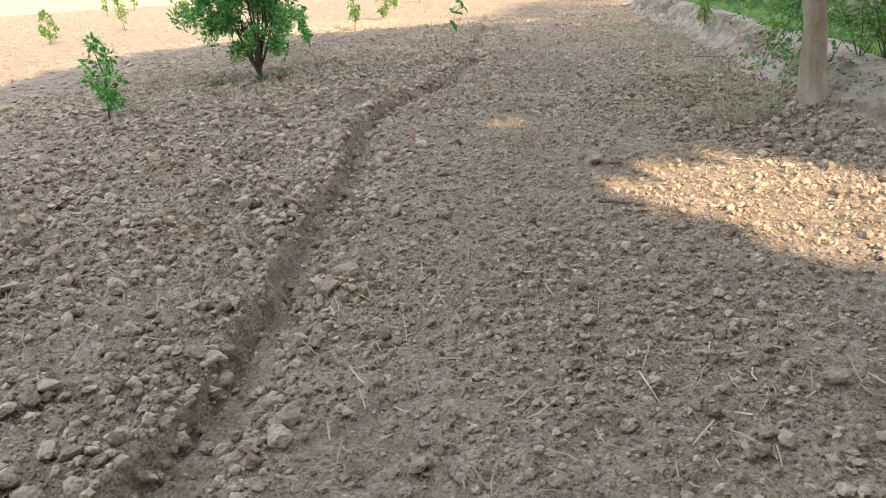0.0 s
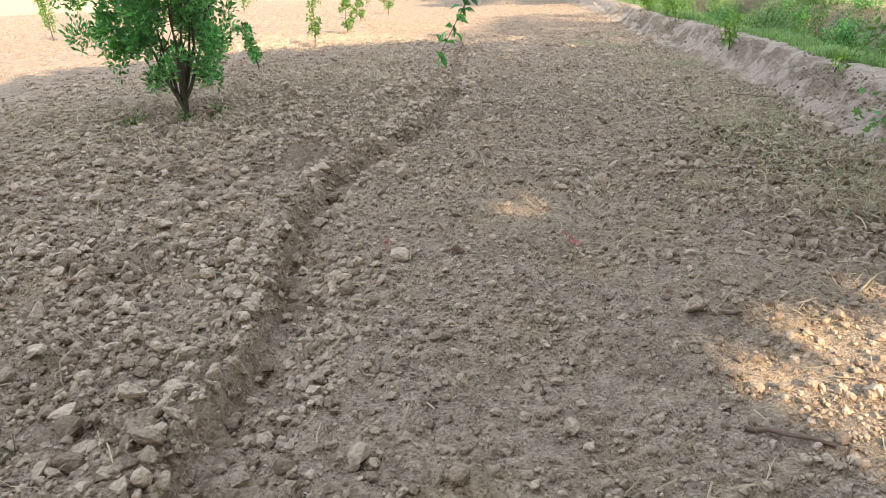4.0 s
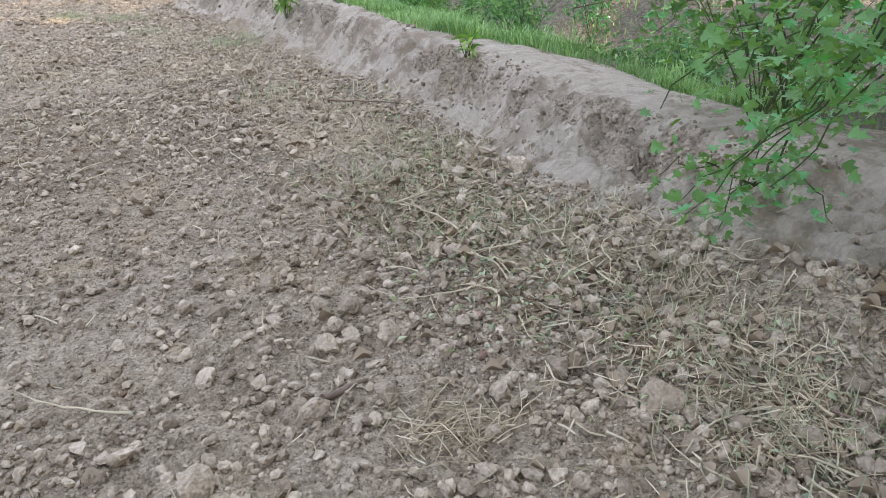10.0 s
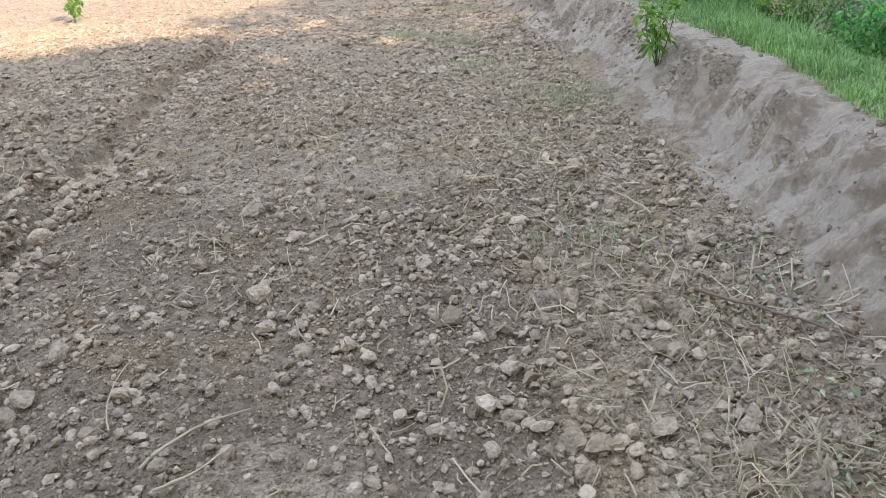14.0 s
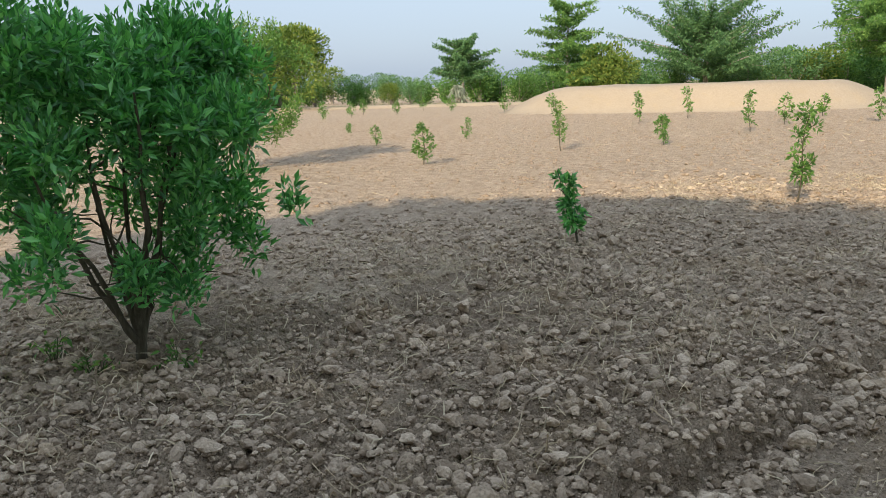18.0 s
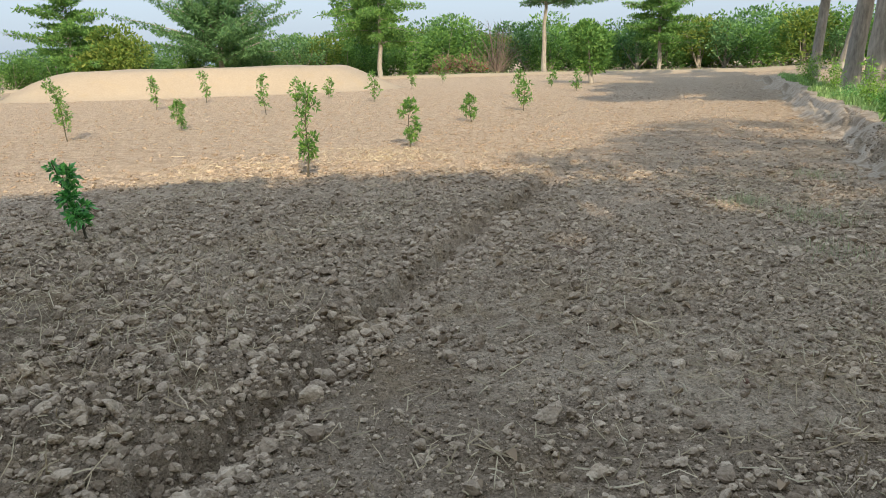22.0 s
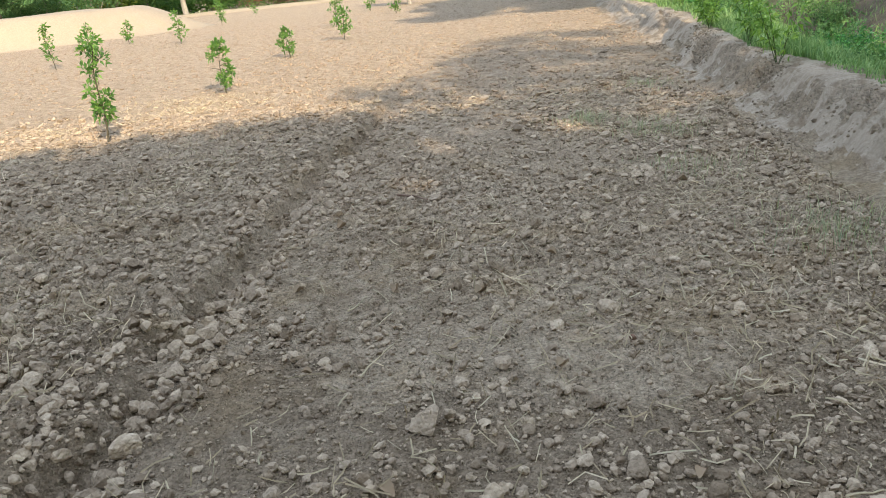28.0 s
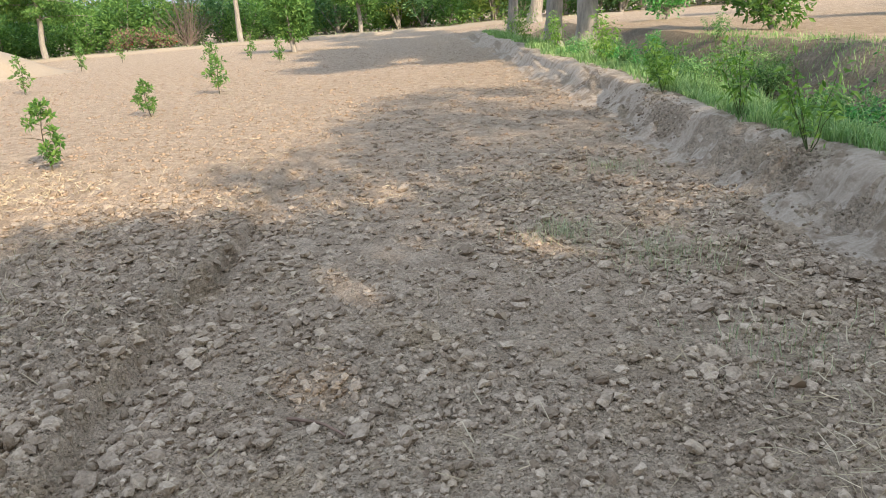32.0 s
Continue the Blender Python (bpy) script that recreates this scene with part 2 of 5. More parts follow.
M_LEAF = island_material("citrus_leaf", [(0, (0.035, 0.155, 0.045)), (0.6, (0.10, 0.36, 0.105)), (1, (0.22, 0.55, 0.19))], 0.28, 0.38, 0.7)
M_YOUNG = island_material("young_leaf", [(0, (0.06, 0.155, 0.035)), (0.6, (0.115, 0.24, 0.055)), (1, (0.20, 0.34, 0.085))], 0.45, 0.3, 0.4)
M_BRIGHT = island_material("bright_young_leaf", [(0, (0.09, 0.20, 0.04)), (0.6, (0.18, 0.34, 0.07)), (1, (0.30, 0.46, 0.11))], 0.45, 0.35, 0.4)
M_FAR = island_material("far_leaf", [(0, (0.06, 0.15, 0.045)), (0.6, (0.12, 0.245, 0.07)), (1, (0.20, 0.34, 0.10))], 0.6, 0.3, 0.2, 0.5)
M_FAR_YELLOW = island_material("yellow_far_leaf", [(0, (0.08, 0.15, 0.035)), (0.6, (0.15, 0.22, 0.05)), (1, (0.26, 0.31, 0.08))], 0.6, 0.3, 0.2, 0.5)
M_FAR_BLUE = island_material("blue_green_far_leaf", [(0, (0.055, 0.135, 0.062)), (0.6, (0.11, 0.225, 0.10)), (1, (0.18, 0.31, 0.14))], 0.6, 0.3, 0.2, 0.5)
M_PALE_FROND = island_material("pale_frond", [(0, (0.16, 0.2, 0.15)), (1, (0.34, 0.37, 0.3))], 0.6, 0.1)
M_DRY = island_material("dry_twig", [(0, (0.14, 0.09, 0.07)), (1, (0.26, 0.18, 0.14))], 0.9)
M_GRASS = island_material("grass_blade", [(0, (0.13, 0.25, 0.09)), (0.6, (0.23, 0.39, 0.15)), (1, (0.40, 0.52, 0.25))], 0.6, 0.25, 0.3, 1.5)
M_WEED = island_material("weed_leaf", [(0, (0.075, 0.18, 0.06)), (0.6, (0.15, 0.31, 0.11)), (1, (0.27, 0.43, 0.16))], 0.5, 0.25, 0.4)
M_FALLEN = island_material("fallen_leaf", [(0, (0.15, 0.105, 0.075)), (0.5, (0.30, 0.22, 0.15)), (1, (0.46, 0.37, 0.26))], 0.85)
M_GREY_TWIG = island_material("grey_dry_twig", [(0, (0.12, 0.095, 0.08)), (1, (0.21, 0.17, 0.15))], 0.9)
M_SAGE = island_material("grey_green_blade", [(0, (0.27, 0.31, 0.20)), (0.6, (0.40, 0.43, 0.29)), (1, (0.54, 0.53, 0.38))], 0.7, 0.2)
M_STRAW = island_material("straw", [(0, (0.30, 0.235, 0.15)), (0.5, (0.47, 0.385, 0.26)), (1, (0.66, 0.57, 0.42))], 0.8)
M_RED = island_material("red_petal", [(0, (0.4, 0.05, 0.03)), (1, (0.6, 0.1, 0.06))], 0.6, 0.2)
M_PINK = island_material("faded_petal", [(0, (0.42, 0.12, 0.13)), (1, (0.55, 0.28, 0.26))], 0.7, 0.2)
M_BRICK = soil_material("worn_brick", (0.25, 0.15, 0.105), (0.33, 0.20, 0.145), (0.40, 0.27, 0.20), 70.0, 0.005, True, 0.7, 0.3, 0.14)
M_BARK = bark_material("grey_brown_bark", (0.16, 0.143, 0.118), (0.40, 0.362, 0.305))
M_PALE_BARK = bark_material("pale_brown_bark", (0.22, 0.175, 0.118), (0.46, 0.385, 0.27))
M_STEM = bark_material("green_brown_stem", (0.06, 0.05, 0.032), (0.15, 0.13, 0.085), 30.0)
M_GREEN_STEM = bark_material("green_stem", (0.05, 0.075, 0.03), (0.12, 0.16, 0.06), 30.0)
M_WATER, wt, wb = material("ditch_water", 0.08)
wb.inputs["Base Color"].default_value = (0.05, 0.045, 0.03, 1)
wb.inputs["Specular IOR Level"].default_value = 0.5
bump(wt, wb, noise_tex(wt, place_coords(wt), 3.0, 3.0), 0.01, 0.4)

# ---- mesh helpers ----
rng = np.random.default_rng(7)


def hash01(ix, iy, seed):
    n = (ix.astype(np.int64) * 374761393 + iy.astype(np.int64) * 668265263 + seed * 974634777) & 0xFFFFFFFF
    n = ((n ^ (n >> 13)) * 1274126177) & 0xFFFFFFFF
    return ((n ^ (n >> 16)) & 0xFFFFFF) / float(0xFFFFFF)


def vnoise(x, y, seed=0):
    ix, iy = np.floor(x), np.floor(y)
    u, v = x - ix, y - iy
    u, v = u * u * (3 - 2 * u), v * v * (3 - 2 * v)
    a, b = hash01(ix, iy, seed), hash01(ix + 1, iy, seed)
    c, d = hash01(ix, iy + 1, seed), hash01(ix + 1, iy + 1, seed)
    return (a * (1 - u) + b * u) * (1 - v) + (c * (1 - u) + d * u) * v - 0.5


def fbm(x, y, scale, octaves=4, seed=0):
    out, amp = 0, 1.0
    for k in range(octaves):
        out = out + amp * vnoise(x * scale + 17.3 * k, y * scale + 5.1 * k, seed + k)
        amp, scale = amp * 0.5, scale * 2.05
    return out


def step(a, b, x):
    s = np.clip((x - a) / (b - a), 0, 1)
    return s * s * (3 - 2 * s)


def mesh_from(name, verts, faces, mat, smooth=False):
    """A mesh from arrays: verts (n, 3) and faces (m, 3 or 4)."""
    me = bpy.data.meshes.new(name)
    verts, faces = np.asarray(verts, np.float32), np.asarray(faces, np.int32)
    k = faces.shape[1]
    me.vertices.add(len(verts))
    me.vertices.foreach_set("co", verts.ravel())
    me.loops.add(faces.size)
    me.loops.foreach_set("vertex_index", faces.ravel())
    me.polygons.add(len(faces))
    me.polygons.foreach_set("loop_start", np.arange(0, faces.size, k, dtype=np.int32))
    me.polygons.foreach_set("use_smooth", np.full(len(faces), smooth, dtype=bool))
    me.update(calc_edges=True)
    me.materials.append(mat)
    return me


def part(name, me, parent, label=""):
    ob = new(name, me)
    ob.parent = parent
    if label:
        tagged(ob, label)
    return ob


def thing(name, label, category, group="", kind="", at=(0, 0, 0), rz=0.0):
    ob = tagged(new(name), label, category, group, kind)
    ob.matrix_basis = pose(*at, 0, 0, rz)
    return ob


def tube(points, radii, sides=7, wobble=0.0, seed=0):
    """Vertices and faces of a tapered tube along points, closed at both ends."""
    r = np.random.default_rng(seed)
    pts = np.asarray(points, float)
    ahead = np.gradient(pts, axis=0)
    ahead /= np.linalg.norm(ahead, axis=1)[:, None] + 1e-9
    side = np.cross(ahead, np.array([0.31, 0.95, 0.05]))
    side /= np.linalg.norm(side, axis=1)[:, None] + 1e-9
    up = np.cross(side, ahead)
    ang = np.linspace(0, 2 * np.pi, sides, endpoint=False)
    rad = np.asarray(radii, float)[:, None] * (1 + wobble * r.uniform(-1, 1, (len(pts), sides)))
    v = pts[:, None] + rad[..., None] * (np.cos(ang)[None, :, None] * side[:, None] + np.sin(ang)[None, :, None] * up[:, None])
    v = v.reshape(-1, 3)
    a = np.arange(len(pts) - 1)[:, None] * sides + np.arange(sides)[None]
    b = np.arange(len(pts) - 1)[:, None] * sides + (np.arange(sides)[None] + 1) % sides
    f = np.stack([a, b, b + sides, a + sides], -1).reshape(-1, 4)
    n = len(v)
    v = np.vstack([v, pts[0], pts[-1]])
    k = np.arange(sides)
    low = np.stack([k, (k + 1) % sides, np.full(sides, n), np.full(sides, n)], -1)
    base = (len(pts) - 1) * sides
    top = np.stack([base + (k + 1) % sides, base + k, np.full(sides, n + 1), np.full(sides, n + 1)], -1)
    tri = np.vstack([low, top])[:, :3]
    quads = np.vstack([np.concatenate([f[:, [0, 1, 2]], f[:, [0, 2, 3]]]), tri])
    return v, quads


def joined(pieces):
    vs, fs, n = [], [], 0
    for v, f in pieces:
        vs.append(v), fs.append(f + n)
        n += len(v)
    return np.vstack(vs), np.vstack(fs)


def unit(v):
    return v / (np.linalg.norm(v, axis=-1, keepdims=True) + 1e-9)


def leaves(pos, along, length, width, r, fold=0.25, droop=0.15):
    """Folded, pointed leaves: four triangles each, from base to tip round a midrib."""
    n = len(pos)
    along = unit(along)
    side = unit(np.cross(along, unit(r.normal(size=(n, 3)) + np.array([0, 0, 0.6]))))
    up = np.cross(side, along)
    L, W = np.broadcast_to(length, n)[:, None], np.broadcast_to(width, n)[:, None]
    mid = pos + along * L * 0.45
    tip = pos + along * L - np.array([0, 0, 1.0]) * L * droop
    left = mid + side * W * 0.5 + up * W * fold
    right = mid - side * W * 0.5 + up * W * fold
    v = np.stack([pos, left, mid, right, tip], 1).reshape(-1, 3)
    k = np.arange(n)[:, None, None] * 5
    f = (k + np.array([[0, 2, 1], [0, 3, 2], [1, 2, 4], [2, 3, 4]])[None]).reshape(-1, 3)
    return v, f


LOBED = np.array([(0, 0), (-0.30, 0.02), (-0.46, 0.22), (-0.24, 0.34), (-0.44, 0.62), (-0.16, 0.60), (0, 1.0), (0.16, 0.60), (0.44, 0.62), (0.24, 0.34), (0.46, 0.22), (0.30, 0.02)])


def lobed_leaves(pos, along, length, r):
    """Broad leaves with five lobes, like a fig's or a gourd's, cupped a little."""
    n = len(pos)
    along = unit(along)
    side = unit(np.cross(along, unit(r.normal(size=(n, 3)) * 0.5 + np.array([0, 0, 1.0]))))
    up = np.cross(side, along)
    L = length[:, None, None]
    rim = pos[:, None] + L * (LOBED[None, :, :1] * side[:, None] + LOBED[None, :, 1:] * along[:, None] + 0.5 * LOBED[None, :, :1] ** 2 * up[:, None])
    heart = pos[:, None] + L * 0.42 * along[:, None]
    v = np.concatenate([rim, heart], 1).reshape(-1, 3)
    k = np.arange(12)
    f = np.stack([k, (k + 1) % 12, np.full(12, 12)], -1)
    return v, (np.arange(n)[:, None, None] * 13 + f[None]).reshape(-1, 3)


def far_leaves(pos, along, length, width, r):
    """Plain pointed leaves or leaf clumps for what stays far off: two triangles each, folded on the midrib."""
    n = len(pos)
    along = unit(along)
    side = unit(np.cross(along, unit(r.normal(size=(n, 3)) + np.array([0, 0, 0.6]))))
    up = np.cross(side, along)
    mid = pos + along * (length * 0.5)[:, None]
    w = (width * 0.5)[:, None]
    v = np.stack([pos, mid + side * w + up * w * 0.4, pos + along * length[:, None], mid - side * w + up * w * 0.4], 1).reshape(-1, 3)
    k = np.arange(n)[:, None, None] * 4
    return v, (k + np.array([[0, 2, 1], [0, 3, 2]])[None]).reshape(-1, 3)


def lobe_points(lobes, count, r, hollow=0.6):
    """Points in ellipsoids (x, y, z, rx, ry, rz), thicker towards their skins, and the outward ways there."""
    lobes = np.asarray(lobes, float)
    share = (lobes[:, 3] * lobes[:, 4] * lobes[:, 5]) ** 0.67
    pick = r.choice(len(lobes), count, p=share / share.sum())
    d = unit(r.normal(size=(count, 3)))
    rad = hollow + (1 - hollow) * r.random(count) ** 0.7
    c = lobes[pick]
    return c[:, :3] + d * rad[:, None] * c[:, 3:], d


def bent(start, end, sag, n=6, r=None, jitter=0.0):
    s = np.linspace(0, 1, n)[:, None]
    p = np.asarray(start) * (1 - s) + np.asarray(end) * s
    p[:, 2] += (sag * np.sin(np.pi * s))[:, 0]
    if r is not None:
        p[1:-1] += r.normal(size=(n - 2, 3)) * jitter
    return p


# ---- the ground ----


def bank_foot(y):
    return 2.38 + 0.017 * (y - 8) + 0.10 * np.sin(y * 0.55 + 1.0) + 0.03 * np.sin(y * 1.9)


def bank_skirt(y):
    """How far the foot of the bank stands back from its line, where the face is cut steeper."""
    return 0.10 * step(7.3, 8.3, y) + 0.14 * step(10, 13, y)


def furrow_x(y):
    return np.interp(y, [-3, 0, 2, 3.6, 4.7, 5.9, 6.9, 7.6, 9, 10, 14, 18, 24], [-1.5, -1.57, -1.68, -1.76, -1.92, -1.93, -1.66, -1.42, -1.22, -1.15, -1.25, -1.08, -1.0])


def base_height(x, y):
    u = x - bank_foot(y)
    soft = step(7.0, 5.6, y)                       # near the tree the bank flattens into a sandy slope
    rise = u + 0.20 * fbm(x, y, 1.5, 3, 35) + 0.10 * fbm(x * 0.4, y, 5.0, 2, 37)
    back = bank_skirt(y)
    z = (0.14 * step(-0.22, 0.35, rise - back) + 0.23 * step(0.05, 0.60, rise - 0.35 * back)) * (1 - 0.18 * step(8.8, 7.2, y)) * (1 - soft) + 0.34 * step(-0.62, 0.85, u) * soft * step(2.6, 4.4, y)
    z = z - 0.13 * step(0.8, 1.6, u) - 0.62 * step(1.5, 2.7, u) + 0.85 * step(3.3, 4.7, u) - 0.17 * step(5.2, 8.0, u)
    z = z + 0.12 * np.exp(-((x - 2.15) ** 2 + (y - 5.0) ** 2) / 0.22)      # earth heaped round the tree
    gone = step(46, 54, y)
    return z * (1 - gone) + 0.12 * gone * step(0, 4, u)


def ground_height(x, y):
    x, y = np.asarray(x, float), np.asarray(y, float)
    u = x - bank_foot(y)
    f = x - furrow_x(y) - 0.06 * fbm(x * 0, y, 1.6, 4, 31)
    wall = f + 0.10 * fbm(x, y, 3.5, 4, 32)          # the broken left side of the furrow
    near = step(60, 14, np.hypot(x, y - 8))
    left = step(0.05, -0.15, f)
    field = step(0.15, -0.1, u - bank_skirt(y))
    even = step(26, 16, y) * step(-10, -5, x)
    tilled = ((0.016 + 0.030 * left) * near + 0.010) * even
    rough = fbm(x, y, 3.0, 2, 3) * tilled * 0.6 - np.abs(fbm(x, y, 7.0, 4, 11)) * tilled * 2.2 + fbm(x, y, 13.0, 2, 13) * tilled * 0.8
    rough = rough + fbm(x, y, 1.1, 2, 21) * 0.035 * near
    along = step(22, 15, y)
    deep = 0.078 - 0.022 * step(8.0, 9.0, y) + (0.045 + 0.04 * step(6.5, 8.5, y)) * fbm(x * 0, y, 0.9, 4, 33)
    ridge = 0.035 * step(-0.08, -0.15, wall) * step(-0.75, -0.25, f) + 0.02 * step(-0.10, -0.18, wall)
    trench = (ridge - deep * step(-0.15, -0.09, wall) * step(0.24, 0.02, f) + 0.012 * step(0.1, 0.2, f) * step(0.5, 0.25, f)) * along
    ruts = 0.008 * even * np.sin((x + 0.15 * vnoise(x, y * 0.4, 5)) * 8.5) * step(-2.2, -2.8, x) * near
    scrape = fbm(x * 0.3, y + 0.5 * x, 6.5, 3, 41) * 0.13 + fbm(x, y, 3.5, 3, 45) * 0.12 - np.abs(fbm(x, y, 7.0, 4, 43)) * 0.14
    scrape = scrape - (0.035 + 0.05 * step(10, 13, y)) * np.abs(vnoise(x * 1.5 + 0.6 * y, y * 7.0, 46)) * step(0.0, 0.25, u) + 0.05 * fbm(x, y, 12.0, 3, 47) * step(0.25, 0.4, u) * step(0.7, 0.5, u)
    beyond = fbm(x, y, 1.3, 3, 51) * 0.10 * step(1.4, 2.4, u) + fbm(x, y, 5.0, 3, 55) * 0.03
    return base_height(x, y) + field * (rough + trench + ruts) + (1 - field) * (scrape * step(1.4, 0.7, u) * (1 - 0.75 * step(0.45, 0.62, u)) + beyond * step(0.9, 1.6, u))


def spread(runs, pitch, far, growth=1.10):
    """Grid lines: even within each run (from, to, pitch), then ever wider out to far on both sides."""
    mid = [q for lo, hi, p in runs for q in np.arange(lo, hi - p * 0.4, p)]
    up, s = [mid[-1]], pitch
    while up[-1] < far:
        s *= growth
        up.append(up[-1] + s)
    down, s = [mid[0]], pitch
    while down[-1] > -far:
        s *= growth
        down.append(down[-1] - s)
    return np.array(down[:0:-1] + mid + up[1:])


gx = spread([(-4.6, -2.12, 0.05), (-2.12, -0.95, 0.024), (-0.95, 1.9, 0.055), (1.9, 3.5, 0.03)], 0.045, 900, 1.06)
gy = spread([(-0.4, 17.0, 0.042)], 0.042, 900, 1.06)
GX, GY = np.meshgrid(gx, gy)
GZ = ground_height(GX, GY)
nx, ny = len(gx), len(gy)
ia = (np.arange(ny - 1)[:, None] * nx + np.arange(nx - 1)[None]).ravel()
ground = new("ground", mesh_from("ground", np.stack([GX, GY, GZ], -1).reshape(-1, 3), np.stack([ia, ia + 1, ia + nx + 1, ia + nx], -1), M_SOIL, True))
ground.data.materials.append(M_MUD)
ground.data.materials.append(M_DITCH)
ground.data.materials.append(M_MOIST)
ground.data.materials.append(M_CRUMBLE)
ground.data.materials.append(M_GAP_SHADE)
CX, CY = (gx[:-1] + gx[1:])[None] / 2 + 0 * gy[:-1, None], (gy[:-1] + gy[1:])[:, None] / 2 + 0 * gx[None, :-1]
CU = CX - bank_foot(CY) + 0.12 + 0.34 * fbm(CX, CY, 2.2, 4, 61)
zone = np.where(CU < bank_skirt(CY), 0, np.where(CU < 1.02 + 0.4 * step(10.0, 8.0, CY), 1, np.where(CU < 5.0, 2, 0)))
zone = np.where((CY > 50) | (CY < -8), 0, zone)
band = CX - bank_foot(CY) + 0.30 * fbm(CX, CY, 1.8, 4, 65) + 0.22 * fbm(CX, CY, 7.0, 3, 67)
zone = np.where((zone == 1) & (band > 0.28) & (band < 0.60) & (fbm(CX, CY, 1.4, 4, 66) > -0.1 + 0.25 * step(10, 12, CY)) & (CY > 6.3), 4, zone)
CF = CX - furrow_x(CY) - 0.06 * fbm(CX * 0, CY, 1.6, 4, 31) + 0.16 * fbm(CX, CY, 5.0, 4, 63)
# zone 5, both sides of the furrow: gap shade put into the soil colour
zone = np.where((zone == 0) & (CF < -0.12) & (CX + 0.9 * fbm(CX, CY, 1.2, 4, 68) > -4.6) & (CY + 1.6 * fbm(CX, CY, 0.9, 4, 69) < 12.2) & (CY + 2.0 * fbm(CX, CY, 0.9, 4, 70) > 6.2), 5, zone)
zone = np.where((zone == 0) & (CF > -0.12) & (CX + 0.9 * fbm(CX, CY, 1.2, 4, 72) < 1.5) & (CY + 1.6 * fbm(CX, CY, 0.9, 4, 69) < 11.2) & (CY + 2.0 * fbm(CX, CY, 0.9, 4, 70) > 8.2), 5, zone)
zone = np.where((CF > -0.17) & (CF < 0.07) & (CY > -1) & (CY < 9) & (fbm(CX, CY, 1.3, 3, 64) > -0.15), 3, zone)
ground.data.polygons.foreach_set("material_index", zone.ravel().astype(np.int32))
tagged(ground, "tilled pale brown farm soil with a furrow and a scraped earth bank", "ground", kind="structure")


def on_ground(x, y):
    """The height of the ground sheet itself."""
    x, y = np.asarray(x, float), np.asarray(y, float)
    i = np.clip(np.searchsorted(gx, x) - 1, 0, nx - 2)
    j = np.clip(np.searchsorted(gy, y) - 1, 0, ny - 2)
    u, v = (x - gx[i]) / (gx[i + 1] - gx[i]), (y - gy[j]) / (gy[j + 1] - gy[j])
    return (GZ[j, i] * (1 - u) + GZ[j, i + 1] * u) * (1 - v) + (GZ[j + 1, i] * (1 - u) + GZ[j + 1, i + 1] * u) * v

# ---- sand heap, far off in the field ----


def sand_heap():
    top = thing("sand_heap", "long flat-topped heap of pale yellow sand on the field", "sand heap", at=(-24.3, 43.2, -0.02), rz=34)
    xs, ys = np.linspace(-12, 12, 120), np.linspace(-5.5, 5.5, 56)
    X, Y = np.meshgrid(xs, ys)
    q = np.sqrt((np.abs(X) / 10.8) ** 2.4 + (np.abs(Y) / 4.6) ** 2.6) + 0.05 * fbm(X, Y, 0.35, 3, 9)
    Z = 1.42 * step(1.0, 0.56, q) * (0.97 + 0.1 * fbm(X, Y, 0.3, 2, 14)) + 0.04 * fbm(X, Y, 1.2, 3, 4) * step(1.0, 0.8, q) - 0.05 * step(0.97, 1.02, q)
    n = len(xs)
    a = (np.arange(len(ys) - 1)[:, None] * n + np.arange(n - 1)[None]).ravel()
    part("sand_body", mesh_from("sand_body", np.stack([X, Y, Z], -1).reshape(-1, 3), np.stack([a, a + 1, a + n + 1, a + n], -1), M_SAND, True), top)
    return top


sand_heap()

# ---- trees and shrubs ----


def crown_mesh(name, lobes, count, size, mat, seed, hollow=0.55, droop=0.2, lift=0.3, slim=0.45, keep=None):
    r = np.random.default_rng(seed)
    p, d = lobe_points(lobes, count, r, hollow)
    if keep is not None:
        ok = keep(p)
        p, d, count = p[ok], d[ok], int(ok.sum())
    along = d + r.normal(size=d.shape) * 0.7 + np.array([0, 0, lift])
    L = size * r.uniform(0.7, 1.3, count)
    if size > 0.16:
        return mesh_from(name, *far_leaves(p, along, L, L * slim, r), mat)
    return mesh_from(name, *leaves(p, along, L, L * slim, r, 0.2, droop), mat)


def wood_mesh(name, tubes, mat, sides=7):
    return mesh_from(name, *joined([tube(p, q, sides, 0.08, k) for k, (p, q) in enumerate(tubes)]), mat, True)


def round_tree(name, label, at, height, width, seed, mat=M_FAR, leaf=0.34, count=5000, trunk_h=0.22, girth=0.16, kind_of="tree", group=""):
    """A tree or tall shrub whose crown is a heap of uneven lobes."""
    r = np.random.default_rng(seed)
    t = thing(name, label, kind_of, group, at=(at[0], at[1], float(on_ground(at[0], at[1])) - 0.02))
    z0 = height * trunk_h
    lobes = []
    for k in range(13):
        a, q = r.uniform(0, 2 * np.pi), r.uniform(0, 0.32) * width
        z = r.uniform(z0 + 0.14 * height, height * 0.84)
        s = width * r.uniform(0.17, 0.30) * (1.1 - 0.5 * abs(z / height - 0.5))
        lobes.append((q * np.cos(a), q * np.sin(a), z, s, s, min(s * 0.85, height - z)))
    tubes = [(bent((0, 0, -0.1), (r.uniform(-.1, .1), r.uniform(-.1, .1), height * 0.6), 0, 7, r, 0.03), np.linspace(girth, girth * 0.35, 7))]
    for l in lobes[:6]:
        tubes.append((bent((0, 0, z0 * r.uniform(0.6, 1.2)), l[:3], -0.05 * height, 6, r, 0.03), np.linspace(girth * 0.45, girth * 0.1, 6)))
    part("trunk", wood_mesh("trunk", tubes, M_BARK), t)
    part("crown", crown_mesh("crown", lobes, count, leaf, mat, seed + 1), t)
    return t


